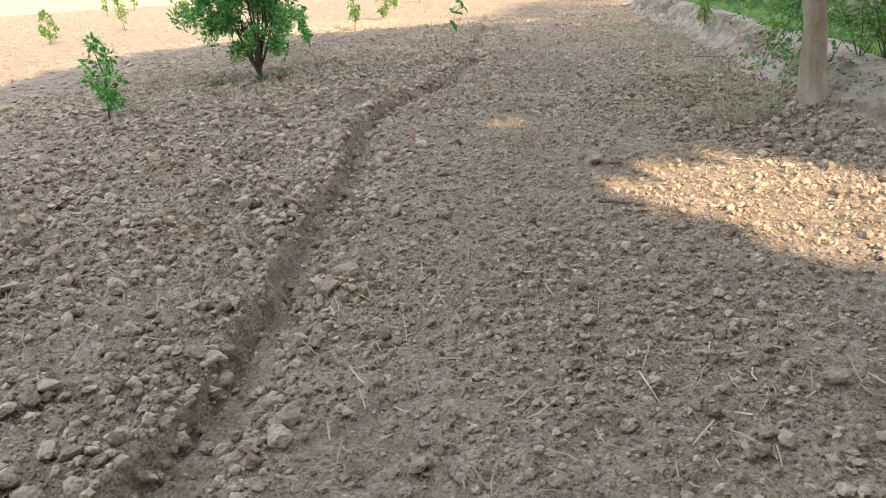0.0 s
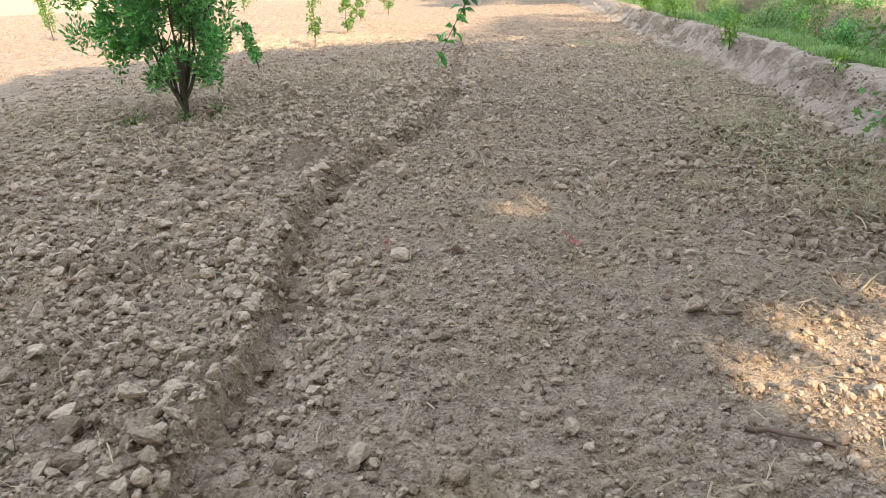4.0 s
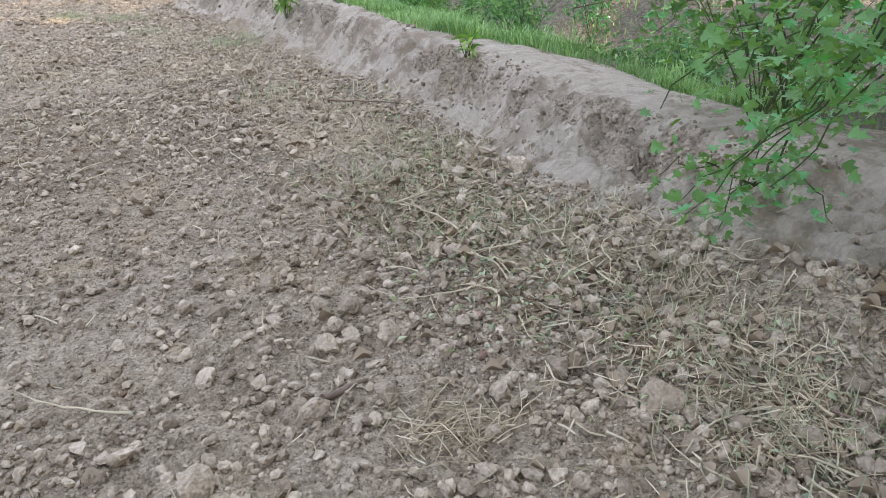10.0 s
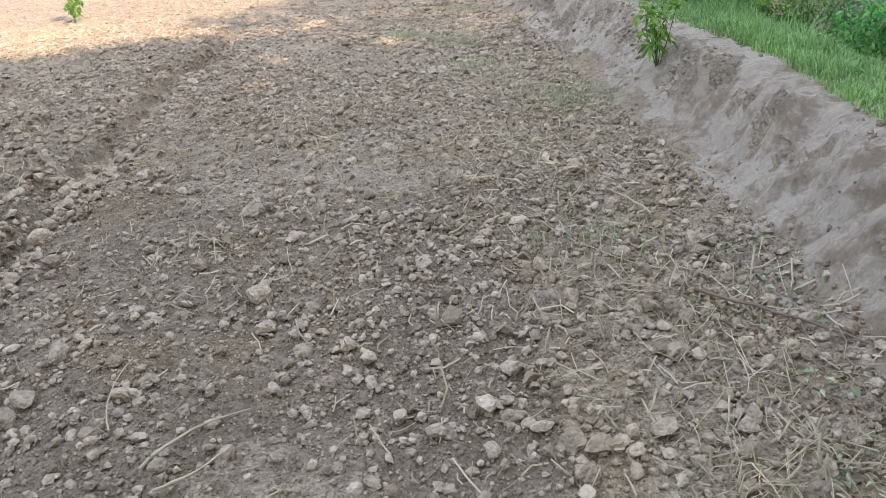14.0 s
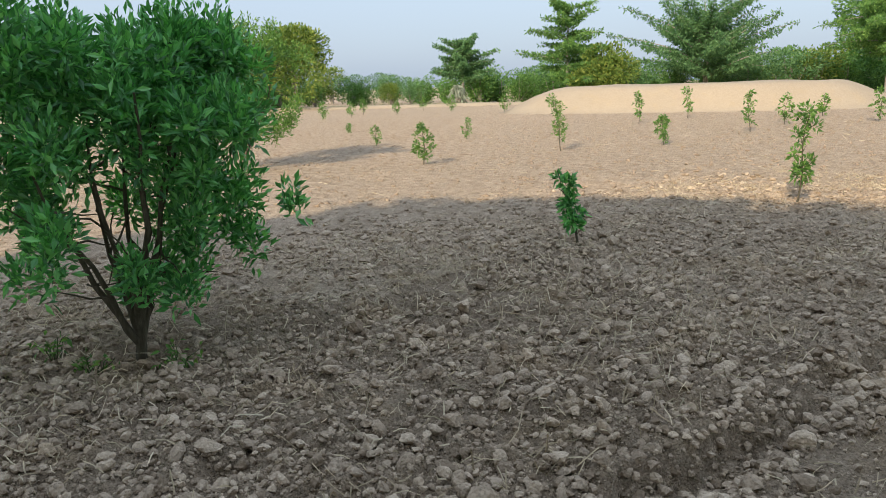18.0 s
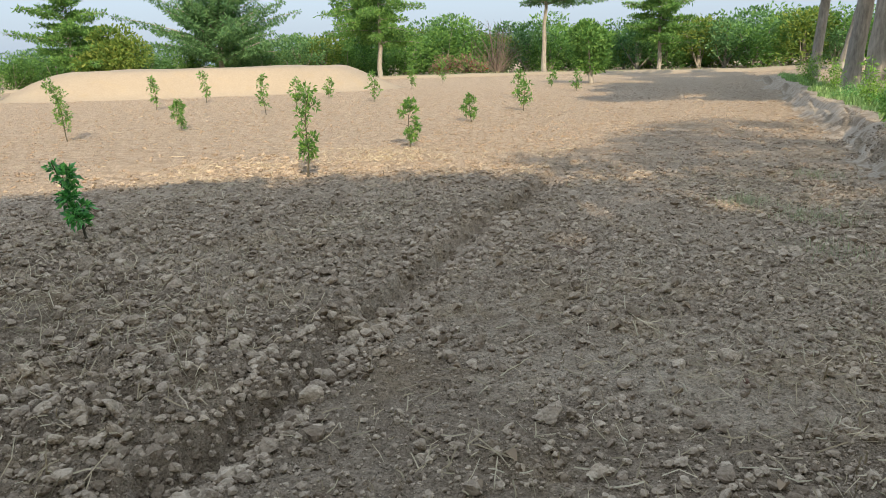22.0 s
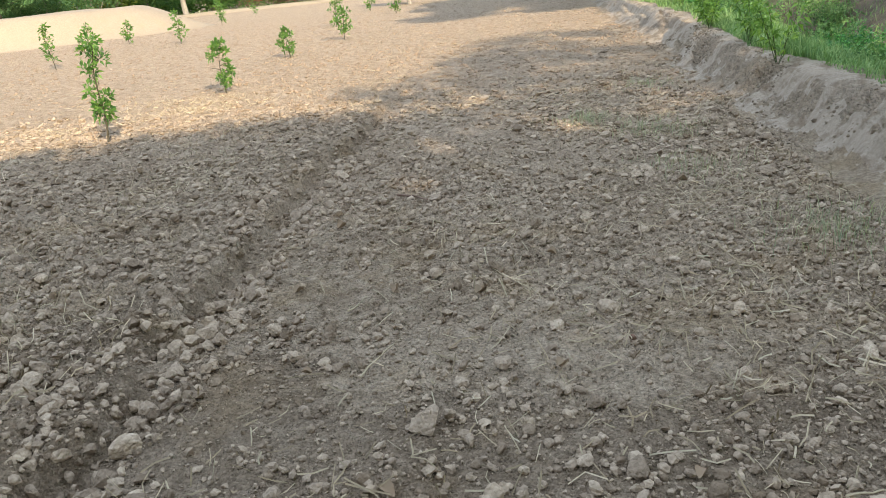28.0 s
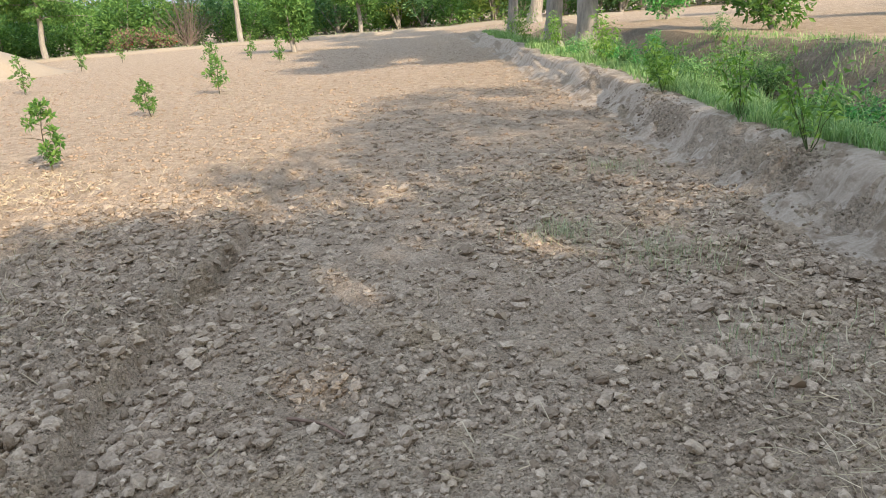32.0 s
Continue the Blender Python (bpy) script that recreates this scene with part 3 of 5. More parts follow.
def tiered_tree(name, label, at, height, width, seed, mat=M_FAR_BLUE, rise=0.25, leaf=0.40, count=5200, bare=0.2, girth=0.17, top_w=0.3, limbs=24, fork=0.95, flat=0.5, spray=0.07):
    """A tree with a straight stem and layered, spreading branches set with feathery leaf sprays."""
    r = np.random.default_rng(seed)
    t = thing(name, label, "tree", "", at=(at[0], at[1], float(on_ground(at[0], at[1])) - 0.02))
    tubes = [(bent((0, 0, -0.1), (r.uniform(-.2, .2), r.uniform(-.2, .2), height * min(0.97, fork + 0.06)), 0, 9, r, 0.04), np.linspace(girth, 0.03, 9))]
    lobes = []
    for k in range(limbs):
        f = k / (limbs - 1)
        z = height * (bare + (fork - bare) * f)
        reach = width * 0.5 * ((1 - f) ** 0.8 + top_w * f) * r.uniform(0.55, 1.15)
        a = k * 2.4 + r.uniform(-.4, .4)
        end = np.array([reach * np.cos(a), reach * np.sin(a), min(z + rise * (0.3 + 0.85 * f) * reach + r.normal() * 0.025 * height, height * 1.02)])
        line = bent((0, 0, z), end, 0.05 * reach, 6, r, 0.02)
        tubes.append((line, np.linspace(girth * 0.35 * (1 - 0.6 * f), 0.012, 6)))
        for s in np.linspace(0.18, 1.0, 16):
            c = np.array([0, 0, z]) * (1 - s) + end * s
            q = reach * spray * (1.25 - 1.0 * s) + 0.085
            lobes.append((c[0] + r.normal() * q * 0.4, c[1] + r.normal() * q * 0.4, c[2] + 0.05, q * 1.5, q * 1.5, q * flat))
    part("trunk", wood_mesh("trunk", tubes, M_BARK, 6), t)
    part("crown", crown_mesh("crown", lobes, count, leaf, mat, seed + 1, 0.2, 0.25, 0.15, 0.32), t)
    return t


def pale_palm(at, height):
    """A small palm with drooping, bleached fronds."""
    r = np.random.default_rng(17)
    t = thing("pale_palm", "small palm with bleached grey drooping fronds", "palm", at=(at[0], at[1], float(on_ground(*at))))
    part("trunk", mesh_from("trunk", *tube(bent((0, 0, -0.1), (0, 0, height * 0.7), 0, 6), np.linspace(0.28, 0.2, 6), 8, 0.1), M_BARK, True), t)
    for k in range(26):
        a, q = 2.4 * k, r.uniform(0.45, 0.85)
        s = np.linspace(0, 1, 6)
        line = np.stack([q * s * np.cos(a), q * s * np.sin(a), height * (0.75 + 0.3 * s - 0.75 * s ** 2 * r.uniform(0.8, 1.2))], -1)
        p = np.repeat(line, 5, axis=0)
        v, f = far_leaves(p, np.array([np.cos(a) * 0.5, np.sin(a) * 0.5, -1.3]) + r.normal(size=p.shape) * 0.5, np.full(len(p), 0.45), np.full(len(p), 0.1), r)
        part("frond", mesh_from("frond", v, f, M_PALE_FROND), t)


def low_hedge(at, size, turn):
    r = np.random.default_rng(18)
    t = thing("clipped_hedge", "low clipped reddish-brown hedge with red flowers", "hedge", at=(at[0], at[1], float(on_ground(*at))), rz=turn)
    lobes = [(r.uniform(-.5, .5) * size[0], r.uniform(-.5, .5) * size[1], r.uniform(0.25, 0.85) * size[2], 0.45, 0.45, 0.35) for _ in range(60)]
    part("foliage", crown_mesh("foliage", lobes, 1600, 0.24, M_DRY, 19), t)
    part("green_growth", crown_mesh("green_growth", lobes, 900, 0.24, M_FAR, 20), t)
    tagged(part("red_flowers", crown_mesh("red_flowers", lobes[-4:], 90, 0.2, M_RED, 21, 0.8), t, "small red flowers"), kind="stuff")


def far_trees():
    tiered_tree("feather_leaved_tree", "tall feathery blue-green tree by the field edge", (-52.5, 50.5), 6.0, 7.0, 11, M_FAR_BLUE, 0.5, leaf=0.26, count=12000, bare=0.33, top_w=0.42, limbs=24, fork=0.82, spray=0.07)
    pale_palm((-50.2, 48.0), 2.1)
    low_hedge((-20.5, 75.5), (5.0, 1.6, 1.7), -20)
    tiered_tree("layered_tree", "slender light green tree with layered branches", (-44.0, 54.5), 7.8, 7.8, 12, M_FAR, 0.28, leaf=0.28, count=13000, top_w=0.66, limbs=26, fork=0.95, flat=0.45, spray=0.11)
    round_tree("broad_leaved_tree", "low light green tree with broad layered leaves", (-41.2, 55.5), 4.6, 5.4, 27, M_FAR_YELLOW, 0.3, 6000, 0.2)
    tiered_tree("spreading_tree", "broad dark tree with rising feathery branches", (-38.0, 64.5), 8.6, 15.5, 13, M_FAR_BLUE, 0.58, leaf=0.3, count=30000, girth=0.26, top_w=0.7, bare=0.18, limbs=40, fork=0.66, flat=0.5, spray=0.065)
    tiered_tree("drooping_tree", "tall green tree with a drooping layered crown", (-25.8, 70.0), 10.4, 9.2, 14, M_FAR, -0.10, leaf=0.3, count=17000, girth=0.25, bare=0.28, top_w=0.72, limbs=30, spray=0.11, flat=0.7)
    tiered_tree("bare_stemmed_tree", "tall tree with a bare pale stem and a high crown", (-12.6, 75.0), 11.5, 11.0, 15, M_FAR_BLUE, 0.1, leaf=0.3, count=13000, girth=0.26, bare=0.5, top_w=0.5, limbs=28, spray=0.09)
    tiered_tree("young_layered_tree", "young layered tree before the far hedge", (-3.2, 78.0), 9.3, 7.4, 16, M_FAR, 0.12, leaf=0.3, count=13000, girth=0.2, bare=0.24, top_w=0.66, limbs=28, spray=0.11, flat=0.7)
    round_tree("yellow_green_tree", "large rounded tree with yellow-green new leaves", (-57, 36.5), 6.7, 8.8, 21, M_FAR_YELLOW, 0.3, 9000, 0.12)
    round_tree("yellow_green_tree", "large rounded tree with yellow-green new leaves", (-58, 28.5), 6.8, 8.8, 22, M_FAR_YELLOW, 0.3, 9000, 0.12)
    round_tree("distant_tree", "rounded dark green tree rising behind the hedge", (-37, 93), 11.5, 8.5, 23, M_FAR, 0.42)
    round_tree("dark_bush", "dense dark green bush standing in the field", (-5.2, 50.3), 3.3, 3.0, 24, M_FAR, 0.22, 7000, 0.16)


far_trees()


def hedge():
    """Orchard trees side by side along the far edges of the field."""
    r = np.random.default_rng(5)
    kinds = [round_tree("hedge_tree", "dense green orchard tree in the far hedge", (-70 + 3 * k, 140), 3.9 + 0.35 * k, 5.2, 40 + k,
                        (M_FAR, M_FAR_YELLOW, M_FAR_BLUE, M_FAR)[k], 0.29, 1800, 0.03, group="far hedge") for k in range(4)]
    line = [(-95, 8), (-66, 34), (-54, 50), (-44, 62), (-31, 76), (-16, 84), (0, 86), (14, 82), (30, 74), (60, 66)]
    pts = []
    for (ax, ay), (bx, by) in zip(line, line[1:]):
        n = max(1, int(math.hypot(bx - ax, by - ay) / 2.6))
        pts += [(ax + (bx - ax) * k / n, ay + (by - ay) * k / n) for k in range(n)]
    for k, (x, y) in enumerate(pts):
        for row in range(3):
            q = kinds[r.choice(4, p=(0.4, 0.12, 0.28, 0.2))]
            px, py = x + r.uniform(-1, 1) - row * 1.2 - (3 if row == 2 else 0), y + r.uniform(-1, 1) + row * 4.5 + (5 if row == 2 else 0)
            s = r.uniform(0.72, 1.28) * (1, 1.12, 1.3)[row] * float(np.interp(px, [-60, -42, -34, -20], [0.62, 0.62, 0.85, 0.92]))
            m = pose(px, py, float(on_ground(px, py)) - 0.05, 0, 0, r.uniform(0, 360)) @ Matrix.Diagonal((s * 1.22, s * 1.22, s, 1))
            copy_thing(q, m)
    for q in kinds:
        q.matrix_basis = pose(q.location.x * 0.3 - 10, 95, 0)


hedge()


def dirt_track():
    """A low pale earth track between the field and the far hedge."""
    x = np.linspace(-75, 16, 120)
    y = np.interp(x, [-75, -60, -50, -40, -27, -13, 3, 16], [21, 34, 44, 54, 67.5, 73.5, 71.5, 68]) + 0.3 * np.sin(x * 0.5)
    rows = [np.stack([x, y + o, on_ground(x, y + o) + h + 0.03 * np.sin(x * 1.3 + o)], -1) for o, h in ((-1.5, -0.08), (-1.1, 0.16), (0, 0.2), (1.1, 0.16), (1.5, -0.08))]
    n = len(x)
    a = (np.arange(4)[:, None] * n + np.arange(n - 1)[None]).ravel()
    tagged(new("road", mesh_from("road", np.vstack(rows), np.stack([a, a + 1, a + n + 1, a + n], -1), M_SAND, True)), "pale dusty earth track along the far edge of the field", "track", kind="structure")


dirt_track()


def citrus_bush(at, height, width, seed, count, name="citrus_bush", label="bushy young citrus tree with glossy dark green leaves", mat=M_LEAF):
    r = np.random.default_rng(seed)
    t = thing(name, label, "bush", "citrus trees", at=(at[0], at[1], float(on_ground(at[0], at[1])) - 0.02))
    ends, tubes = [], []
    for k in range(9):
        a = 2 * np.pi * k / 9 + r.uniform(-.3, .3)
        q = width * r.uniform(0.12, 0.34)
        e = np.array([q * np.cos(a), q * np.sin(a), height * r.uniform(0.55, 0.92)])
        ends.append(e)
        tubes.append((bent((0, 0, 0.12 * height * r.uniform(0.3, 1)), e, -0.03, 7, r, 0.02), np.linspace(0.022, 0.006, 7)))
        main = tubes[-1][0]
        for j in range(4):
            b = main[int(r.uniform(2, 6))]
            tubes.append((bent(b, b + r.normal(size=3) * width * 0.07 + (0, 0, 0.1), 0, 4, r, 0.01), np.linspace(0.008, 0.003, 4)))
    tubes.insert(0, (bent((0, 0, -0.1), (0.03, 0, 0.32 * height), 0, 6, r, 0.01), np.linspace(0.034, 0.022, 6)))
    part("stem", wood_mesh("stem", tubes, M_STEM), t)
    lobes = []
    for k in range(135):                           # leafy shoots, denser high up, with gaps between the lower ones
        a, f = r.uniform(0, 2 * np.pi), r.random() ** 0.75
        z = height * (0.20 + 0.75 * f)
        q = width * 0.47 * np.interp(f, [0, 0.2, 0.45, 0.7, 1.0], [0.6, 0.85, 1.0, 1.0, 0.66]) * (1 + 0.24 * math.sin(3 * a + seed)) * r.uniform(0.3, 1.0) ** 0.8
        s = width * r.uniform(0.04, 0.095) * (0.75 + 0.45 * f)
        lobes.append((q * np.cos(a), q * np.sin(a), z, s, s, s * r.uniform(1.0, 1.6)))
        if k % 4 == 0:
            lobes.append((1.12 * q * np.cos(a), 1.12 * q * np.sin(a), z + r.uniform(-.1, .14), s * 0.4, s * 0.4, s * 1.3))
    lobes = [(l[0] - 0.03 - 0.06 * l[2], *l[1:]) for l in lobes]
    part("foliage", crown_mesh("foliage", lobes, count, 0.074, mat, seed + 1, 0.15, 0.06, 0.8, 0.36), t)
    return t


citrus_bush((-4.14, 8.66), 2.0, 1.95, 61, 22000)
citrus_bush((-14.1, 13.65), 2.9, 2.7, 62, 19000, label="bushy young citrus tree with light green leaves in the sunlit field", mat=M_YOUNG)


def sapling(at, height, lean, seed, count, mat=M_YOUNG, label="thin leafy citrus sapling planted in tilled soil"):
    """A young tree: a bare lower stem, then loose tufts of leaves, either strung along it or gathered in a rounded head."""
    r = np.random.default_rng(seed)
    t = thing("sapling", label, "sapling", "saplings in rows", at=(at[0], at[1], float(on_ground(at[0], at[1])) - 0.01))
    s = np.linspace(0, 1, 8)[:, None]
    line = np.array([0, 0, -0.05]) + s * np.array([lean[0], lean[1], height * 0.95]) + np.sin(s * 4.5 + seed) * s * (0.05 * height) * np.array([1.0, 0.5, 0])
    tubes = [(line, np.linspace(0.013, 0.004, 8))]
    lobes = []
    slim = height > 1.1 or lean[0] < -0.15
    for k in range(11):
        f = 0.24 + 0.74 * k / 10
        b = np.array([np.interp(f, s[:, 0], line[:, j]) for j in range(3)])
        wide = 0.10 if slim else 0.28 * math.sin(math.pi * min(1, max(0.1, (f - 0.12) / 0.9)))
        a = 2.4 * k + r.uniform(-.5, .5)
        e = b + np.array([np.cos(a) * wide * height, np.sin(a) * wide * height, 0.07 * height])
        tubes.append((bent(b, e, 0.01, 4, r, 0.005), np.linspace(0.006, 0.002, 4)))
        q = height * r.uniform(0.055, 0.11)
        if r.random() < 0.9:
            lobes.append((*(b * 0.3 + e * 0.7), q, q, q))
    part("stem", mesh_from("stem", *tube(*tubes[0], 6, 0.08, seed), M_STEM, True), t)
    for k, (p, q) in enumerate(tubes[1:]):
        part("twig", mesh_from("twig", *tube(p, q, 4, 0.05, k), M_STEM, True), t)
    part("foliage", crown_mesh("foliage", lobes, count, 0.072 if at[1] < 26 else 0.12, mat, seed + 1, 0.1, 0.15, 0.55, 0.44), t)
    return t


for k, (x, y, h, lx, ly) in enumerate([
        (-5.07, 6.06, 0.92, 0.0, 0), (-4.44, 12.85, 0.8, -0.22, 0), (-4.35, 16.7, 1.2, 0.12, 0), (-4.23, 20.3, 0.85, 0.0, 0),
        (-4.65, 25.6, 0.7, -0.1, 0), (-4.2, 29.3, 0.95, 0, 0), (-11.94, 20.4, 1.25, -0.2, 0), (-11.97, 16.5, 0.85, 0.05, 0),
        (-11.2, 23.2, 0.75, 0, 0), (-11.9, 28.2, 1.2, -0.08, 0), (-12.9, 31.9, 1.0, 0, 0), (-14.3, 37.2, 0.85, 0, 0),
        (-11.05, 34.45, 1.1, 0, 0), (-17.8, 30.6, 1.15, 0, 0), (-18.45, 34.5, 1.3, 0, 0), (-17.3, 18.8, 0.6, 0, 0),
        (-17.2, 21.9, 0.65, 0, 0), (-23.8, 21.8, 0.4, 0, 0), (-35.5, 27.2, 1.0, 0, 0), (-36.5, 29.5, 0.9, 0, 0),
        (-39.9, 32.4, 1.0, 0, 0), (-37.2, 33.0, 0.8, 0, 0), (-41, 37.7, 1.0, 0, 0), (-36.8, 36.8, 1.0, 0, 0), (-31.5, 36.3, 1.1, 0, 0),
        (-13.9, 46, 1.2, 0, 0), (-16.2, 52, 1.5, 0, 0), (-14.7, 53.5, 1.4, 0, 0), (-4.6, 41.5, 0.9, 0, 0), (-6.6, 46.5, 0.8, 0, 0), (-5.9, 35.9, 1.1, 0, 0)]):
    sapling((x, y), h, (lx, ly), 100 + k, 520 if y < 26 and x > -13 else 180, M_LEAF if y < 13 else M_YOUNG)


def shade_kept(p):
    """False for leaves that would darken the gap of sun on the soil, or one of the small flecks of light."""
    k = p[:, 2] / TO_SUN.z
    x, y = p[:, 0] - k * TO_SUN.x, p[:, 1] - k * TO_SUN.y
    wave = 0.7 * fbm(x, y, 0.9, 3, 95)
    gap = ((x - 1.85) / 2.15) ** 2 + ((y - 3.0) / 2.3) ** 2 + wave < 1
    gap &= (y + 0.85 * (x - 1.15) < 4.05) | (fbm(x, y, 2.0, 2, 94) > 0.05)
    gap &= (y + 0.85 * (x - 1.15) < 4.6 + 0.5 * fbm(x, y, 1.4, 2, 96)) & (y > 0.75 + 0.95 * (1.1 - x) + 0.5 * fbm(x, y, 1.2, 2, 97))
    gap &= y < 3.9 + 0.9 * np.maximum(0, x - 0.55)
    for fx, fy, fr in ((-0.74, 5.08, 0.54), (-0.40, 3.12, 0.40), (1.35, 4.55, 0.16), (0.8, 0.5, 0.25), (-0.34, 14.1, 0.42), (-0.28, 14.98, 0.40)):
        gap |= np.hypot(x - fx, (y - fy) * 0.7) < fr
    gap |= (y > 11) & (y < 30) & (fbm(x, y, 1.3, 2, 98) > 0.62 - 0.034 * (y - 11))
    gap |= (x > 3.3) & (y > 8) & (y < 30) & (fbm(x, y, 0.8, 2, 99) > 0.02)
    return ~gap


def casts(x, y, h):
    """The place h metres up whose shade falls on the ground at (x, y)."""
    k = h / TO_SUN.z
    return np.array([x + k * TO_SUN.x, y + k * TO_SUN.y, h])


def bank_tree(at, top, lobes, seed, girth, per_lobe, label, leaf=0.27, lean=(0, 0), bark=M_BARK):
    """A tall tree of the row along the ditch: a stout stem, limbs out to each clump, and a crown of leaf clumps."""
    r = np.random.default_rng(seed)
    z = float(on_ground(*at)) - 0.05
    t = thing("bank_tree", label, "tree", "trees along the bank", at=(at[0], at[1], z))
    fork = np.array([lean[0], lean[1], top])
    tubes = [(bent((0, 0, -0.1), fork, 0, 10, r, 0.008), girth * np.array([1.6, 1.2, 1.05, 1.0, 0.97, 0.95, 0.92, 0.9, 0.87, 0.85]))]
    local = [(c[0] - at[0], c[1] - at[1], c[2] - z, s, s, s * 0.6) for c, s in lobes]
    for l in [q for q in local if q[3] > 0.5][::2]:
        tubes.append((bent(fork * r.uniform(0.85, 1.0), l[:3], 0.3, 7, r, 0.06), np.linspace(girth * 0.4, 0.015, 7)))
    part("trunk", wood_mesh("trunk", tubes, bark, 9), t)
    part("crown", crown_mesh("crown", local, int(per_lobe * sum(l[3] ** 2 for l in local)), leaf, M_FAR, seed + 1, 0.05, 0.2, 0.0, 0.6, lambda p: shade_kept(p + np.array([at[0], at[1], z]))), t)
    return t


def shaded(x, y):
    """0 in the open, 1 in deep shade: the reach of the crowns' shade over field and bank."""
    left = np.interp(y, [-4, 6, 9, 13, 14.6, 16.3, 17.6, 19.5, 22, 25.5], [-7.2, -7.4, -7.9, -8.2, -6.6, -4.2, -2.8, -1.8, -1.2, -0.6])
    if x < left + 0.5 or y > 25.5 or x > 6.5:
        return 0.0
    return 0.62 if dappled(x, y) else 1.0


def dappled(x, y):
    """Where only thin outer twigs throw shade."""
    left = np.interp(y, [9, 13, 14.6, 16.3], [-7.9, -8.2, -6.6, -4.2])
    return (y > 15.8 and x > -4.2) or (y > 13.6 and x < left + 1.5)


def canopy():
    """Clumps of the three crowns over the walk, each given to the tree whose stem is nearest."""
    r = np.random.default_rng(77)
    stems = [((3.2, -4.5), 6.2, 0.28), ((5.0, -12.0), 6.0, 0.28), ((11.5, -1.5), 6.2, 0.26), ((12.0, -11.0), 6.0, 0.28)]
    sets = [[] for _ in stems]
    def give(px, py, size):
        c = casts(px, py, r.uniform(8.0, 10.5))
        near = min(range(len(stems)), key=lambda k: math.hypot(c[0] - stems[k][0][0], c[1] - stems[k][0][1]))
        sets[near].append((c, size))

    for x in np.arange(-8.5, 6.6, 1.25):
        for y in np.arange(-4.0, 26.0, 1.25):
            px, py = x + r.uniform(-.35, .35), y + r.uniform(-.35, .35)
            if shaded(px, py) == 1.0:
                give(px, py, r.uniform(0.85, 1.15))
    low = []
    for _ in range(420):                           # unseen foliage added behind the start, down to head height, to block sky light
        c = np.array([r.uniform(-8, 17), r.uniform(-24, -4.5), r.uniform(2.6, 8.0)])
        k = c[2] / TO_SUN.z
        if shaded(c[0] - k * TO_SUN.x, c[1] - k * TO_SUN.y) == 1.0 or c[1] - k * TO_SUN.y < -4:
            low.append((c, r.uniform(0.8, 1.2)))
    thin = []
    for _ in range(1300):                           # thin outer twigs, whose shade is a soft dapple
        px, py = r.uniform(-8.0, 4.5), r.uniform(12.8, 27.0)
        if shaded(px, py - 0.5) == 0:
            continue
        weight = 0.70 + 1.9 * float(fbm(np.array(px), np.array(py * 1.3), 0.38, 3, 91)) - 0.045 * (py - 17) + 0.35 * float(step(18.6, 17.0, np.array(py)))
        if shaded(px, py) < 1 and r.random() < weight:
            thin.append((casts(px, py, r.uniform(8.0, 10.5)), r.uniform(0.35, 0.75)))
    thin += [(casts(px, py, r.uniform(8.0, 10.5)), 0.5) for px, py in ((0.6, 16.1), (0.95, 15.9), (1.2, 16.3), (0.8, 16.45), (0.5, 15.7), (1.3, 15.8))]
    for k, ((at, top, girth), lobes) in enumerate(zip(stems, sets)):
        tree = bank_tree(at, top, lobes, 200 + 10 * k, girth, 370, "tall broad-crowned tree on the ditch bank", 0.42)
        if k == 0:
            foot = np.array(tree.location)
            under = [(*(c - foot), q, q, q * 0.6) for c, q in low]
            part("lower_boughs", crown_mesh("lower_boughs", under, int(150 * sum(q * q for _, q in low)), 0.42, M_FAR, 208, 0.05, 0.2, 0.0, 0.6, lambda p: shade_kept(p + foot)), tree)
            local = [(*(c - foot), q, q, q * 0.5) for c, q in thin]
            part("outer_twigs", crown_mesh("outer_twigs", local, int(78 * sum(q * q for _, q in thin)), 0.2, M_FAR, 207, 0.0, 0.2, 0.0, 0.55), tree)
    at = (2.13, 4.86)
    lobes = [(np.array([at[0] + r.uniform(-1.5, 1.3), at[1] + r.uniform(-1.3, 1.3), r.uniform(3.7, 5.2)]), r.uniform(0.51, 0.7)) for _ in range(16)]
    bank_tree(at, 3.4, lobes, 260, 0.092, 200, "slender pale-barked tree at the edge of the tilled field", 0.2, (-0.42, 0.05), M_PALE_BARK)


canopy()


def far_bank_trees():
    r = np.random.default_rng(78)
    for k, (at, top, girth, lean) in enumerate([((5.02, 31.9), 5.5, 0.27, (0.35, 0.1)), ((5.85, 41.0), 6.0, 0.30, (0.55, 0)), ((5.9, 52.0), 6.5, 0.24, (0.5, 0.2)), ((9.4, 66.0), 6.5, 0.4, (1.2, 0))]):
        lobes = [(np.array([at[0] + r.uniform(-4.5, 4.5), at[1] + r.uniform(-4, 4), r.uniform(6.2, 10)]), r.uniform(0.8, 1.3)) for _ in range(34)]
        if k < 2:                                  # the two whose shade lies over the far end of the field
            lobes = [(casts(r.uniform(-3.2, 5.2), r.uniform(*((34.5, 46), (46, 59))[k]), r.uniform(7.5, 10)), r.uniform(0.9, 1.4)) for _ in range(60)]
        bank_tree(at, top, lobes, 300 + 10 * k, girth, 200, "stout grey-barked tree standing on the ditch bank", 0.34, lean)
    lobes = [(np.array([10.6 + r.uniform(-1, 1.5), 16.2 + r.uniform(-1.5, 1.5), r.uniform(5, 7)]), r.uniform(0.6, 0.9)) for _ in range(12)]
    bank_tree((8.6, 16.2), 4.5, lobes, 350, 0.165, 200, "smooth pale-stemmed tree standing beyond the ditch", 0.3, (0.5, 0), M_PALE_BARK)


far_bank_trees()

# ---- clods, straw and stones on the field ----


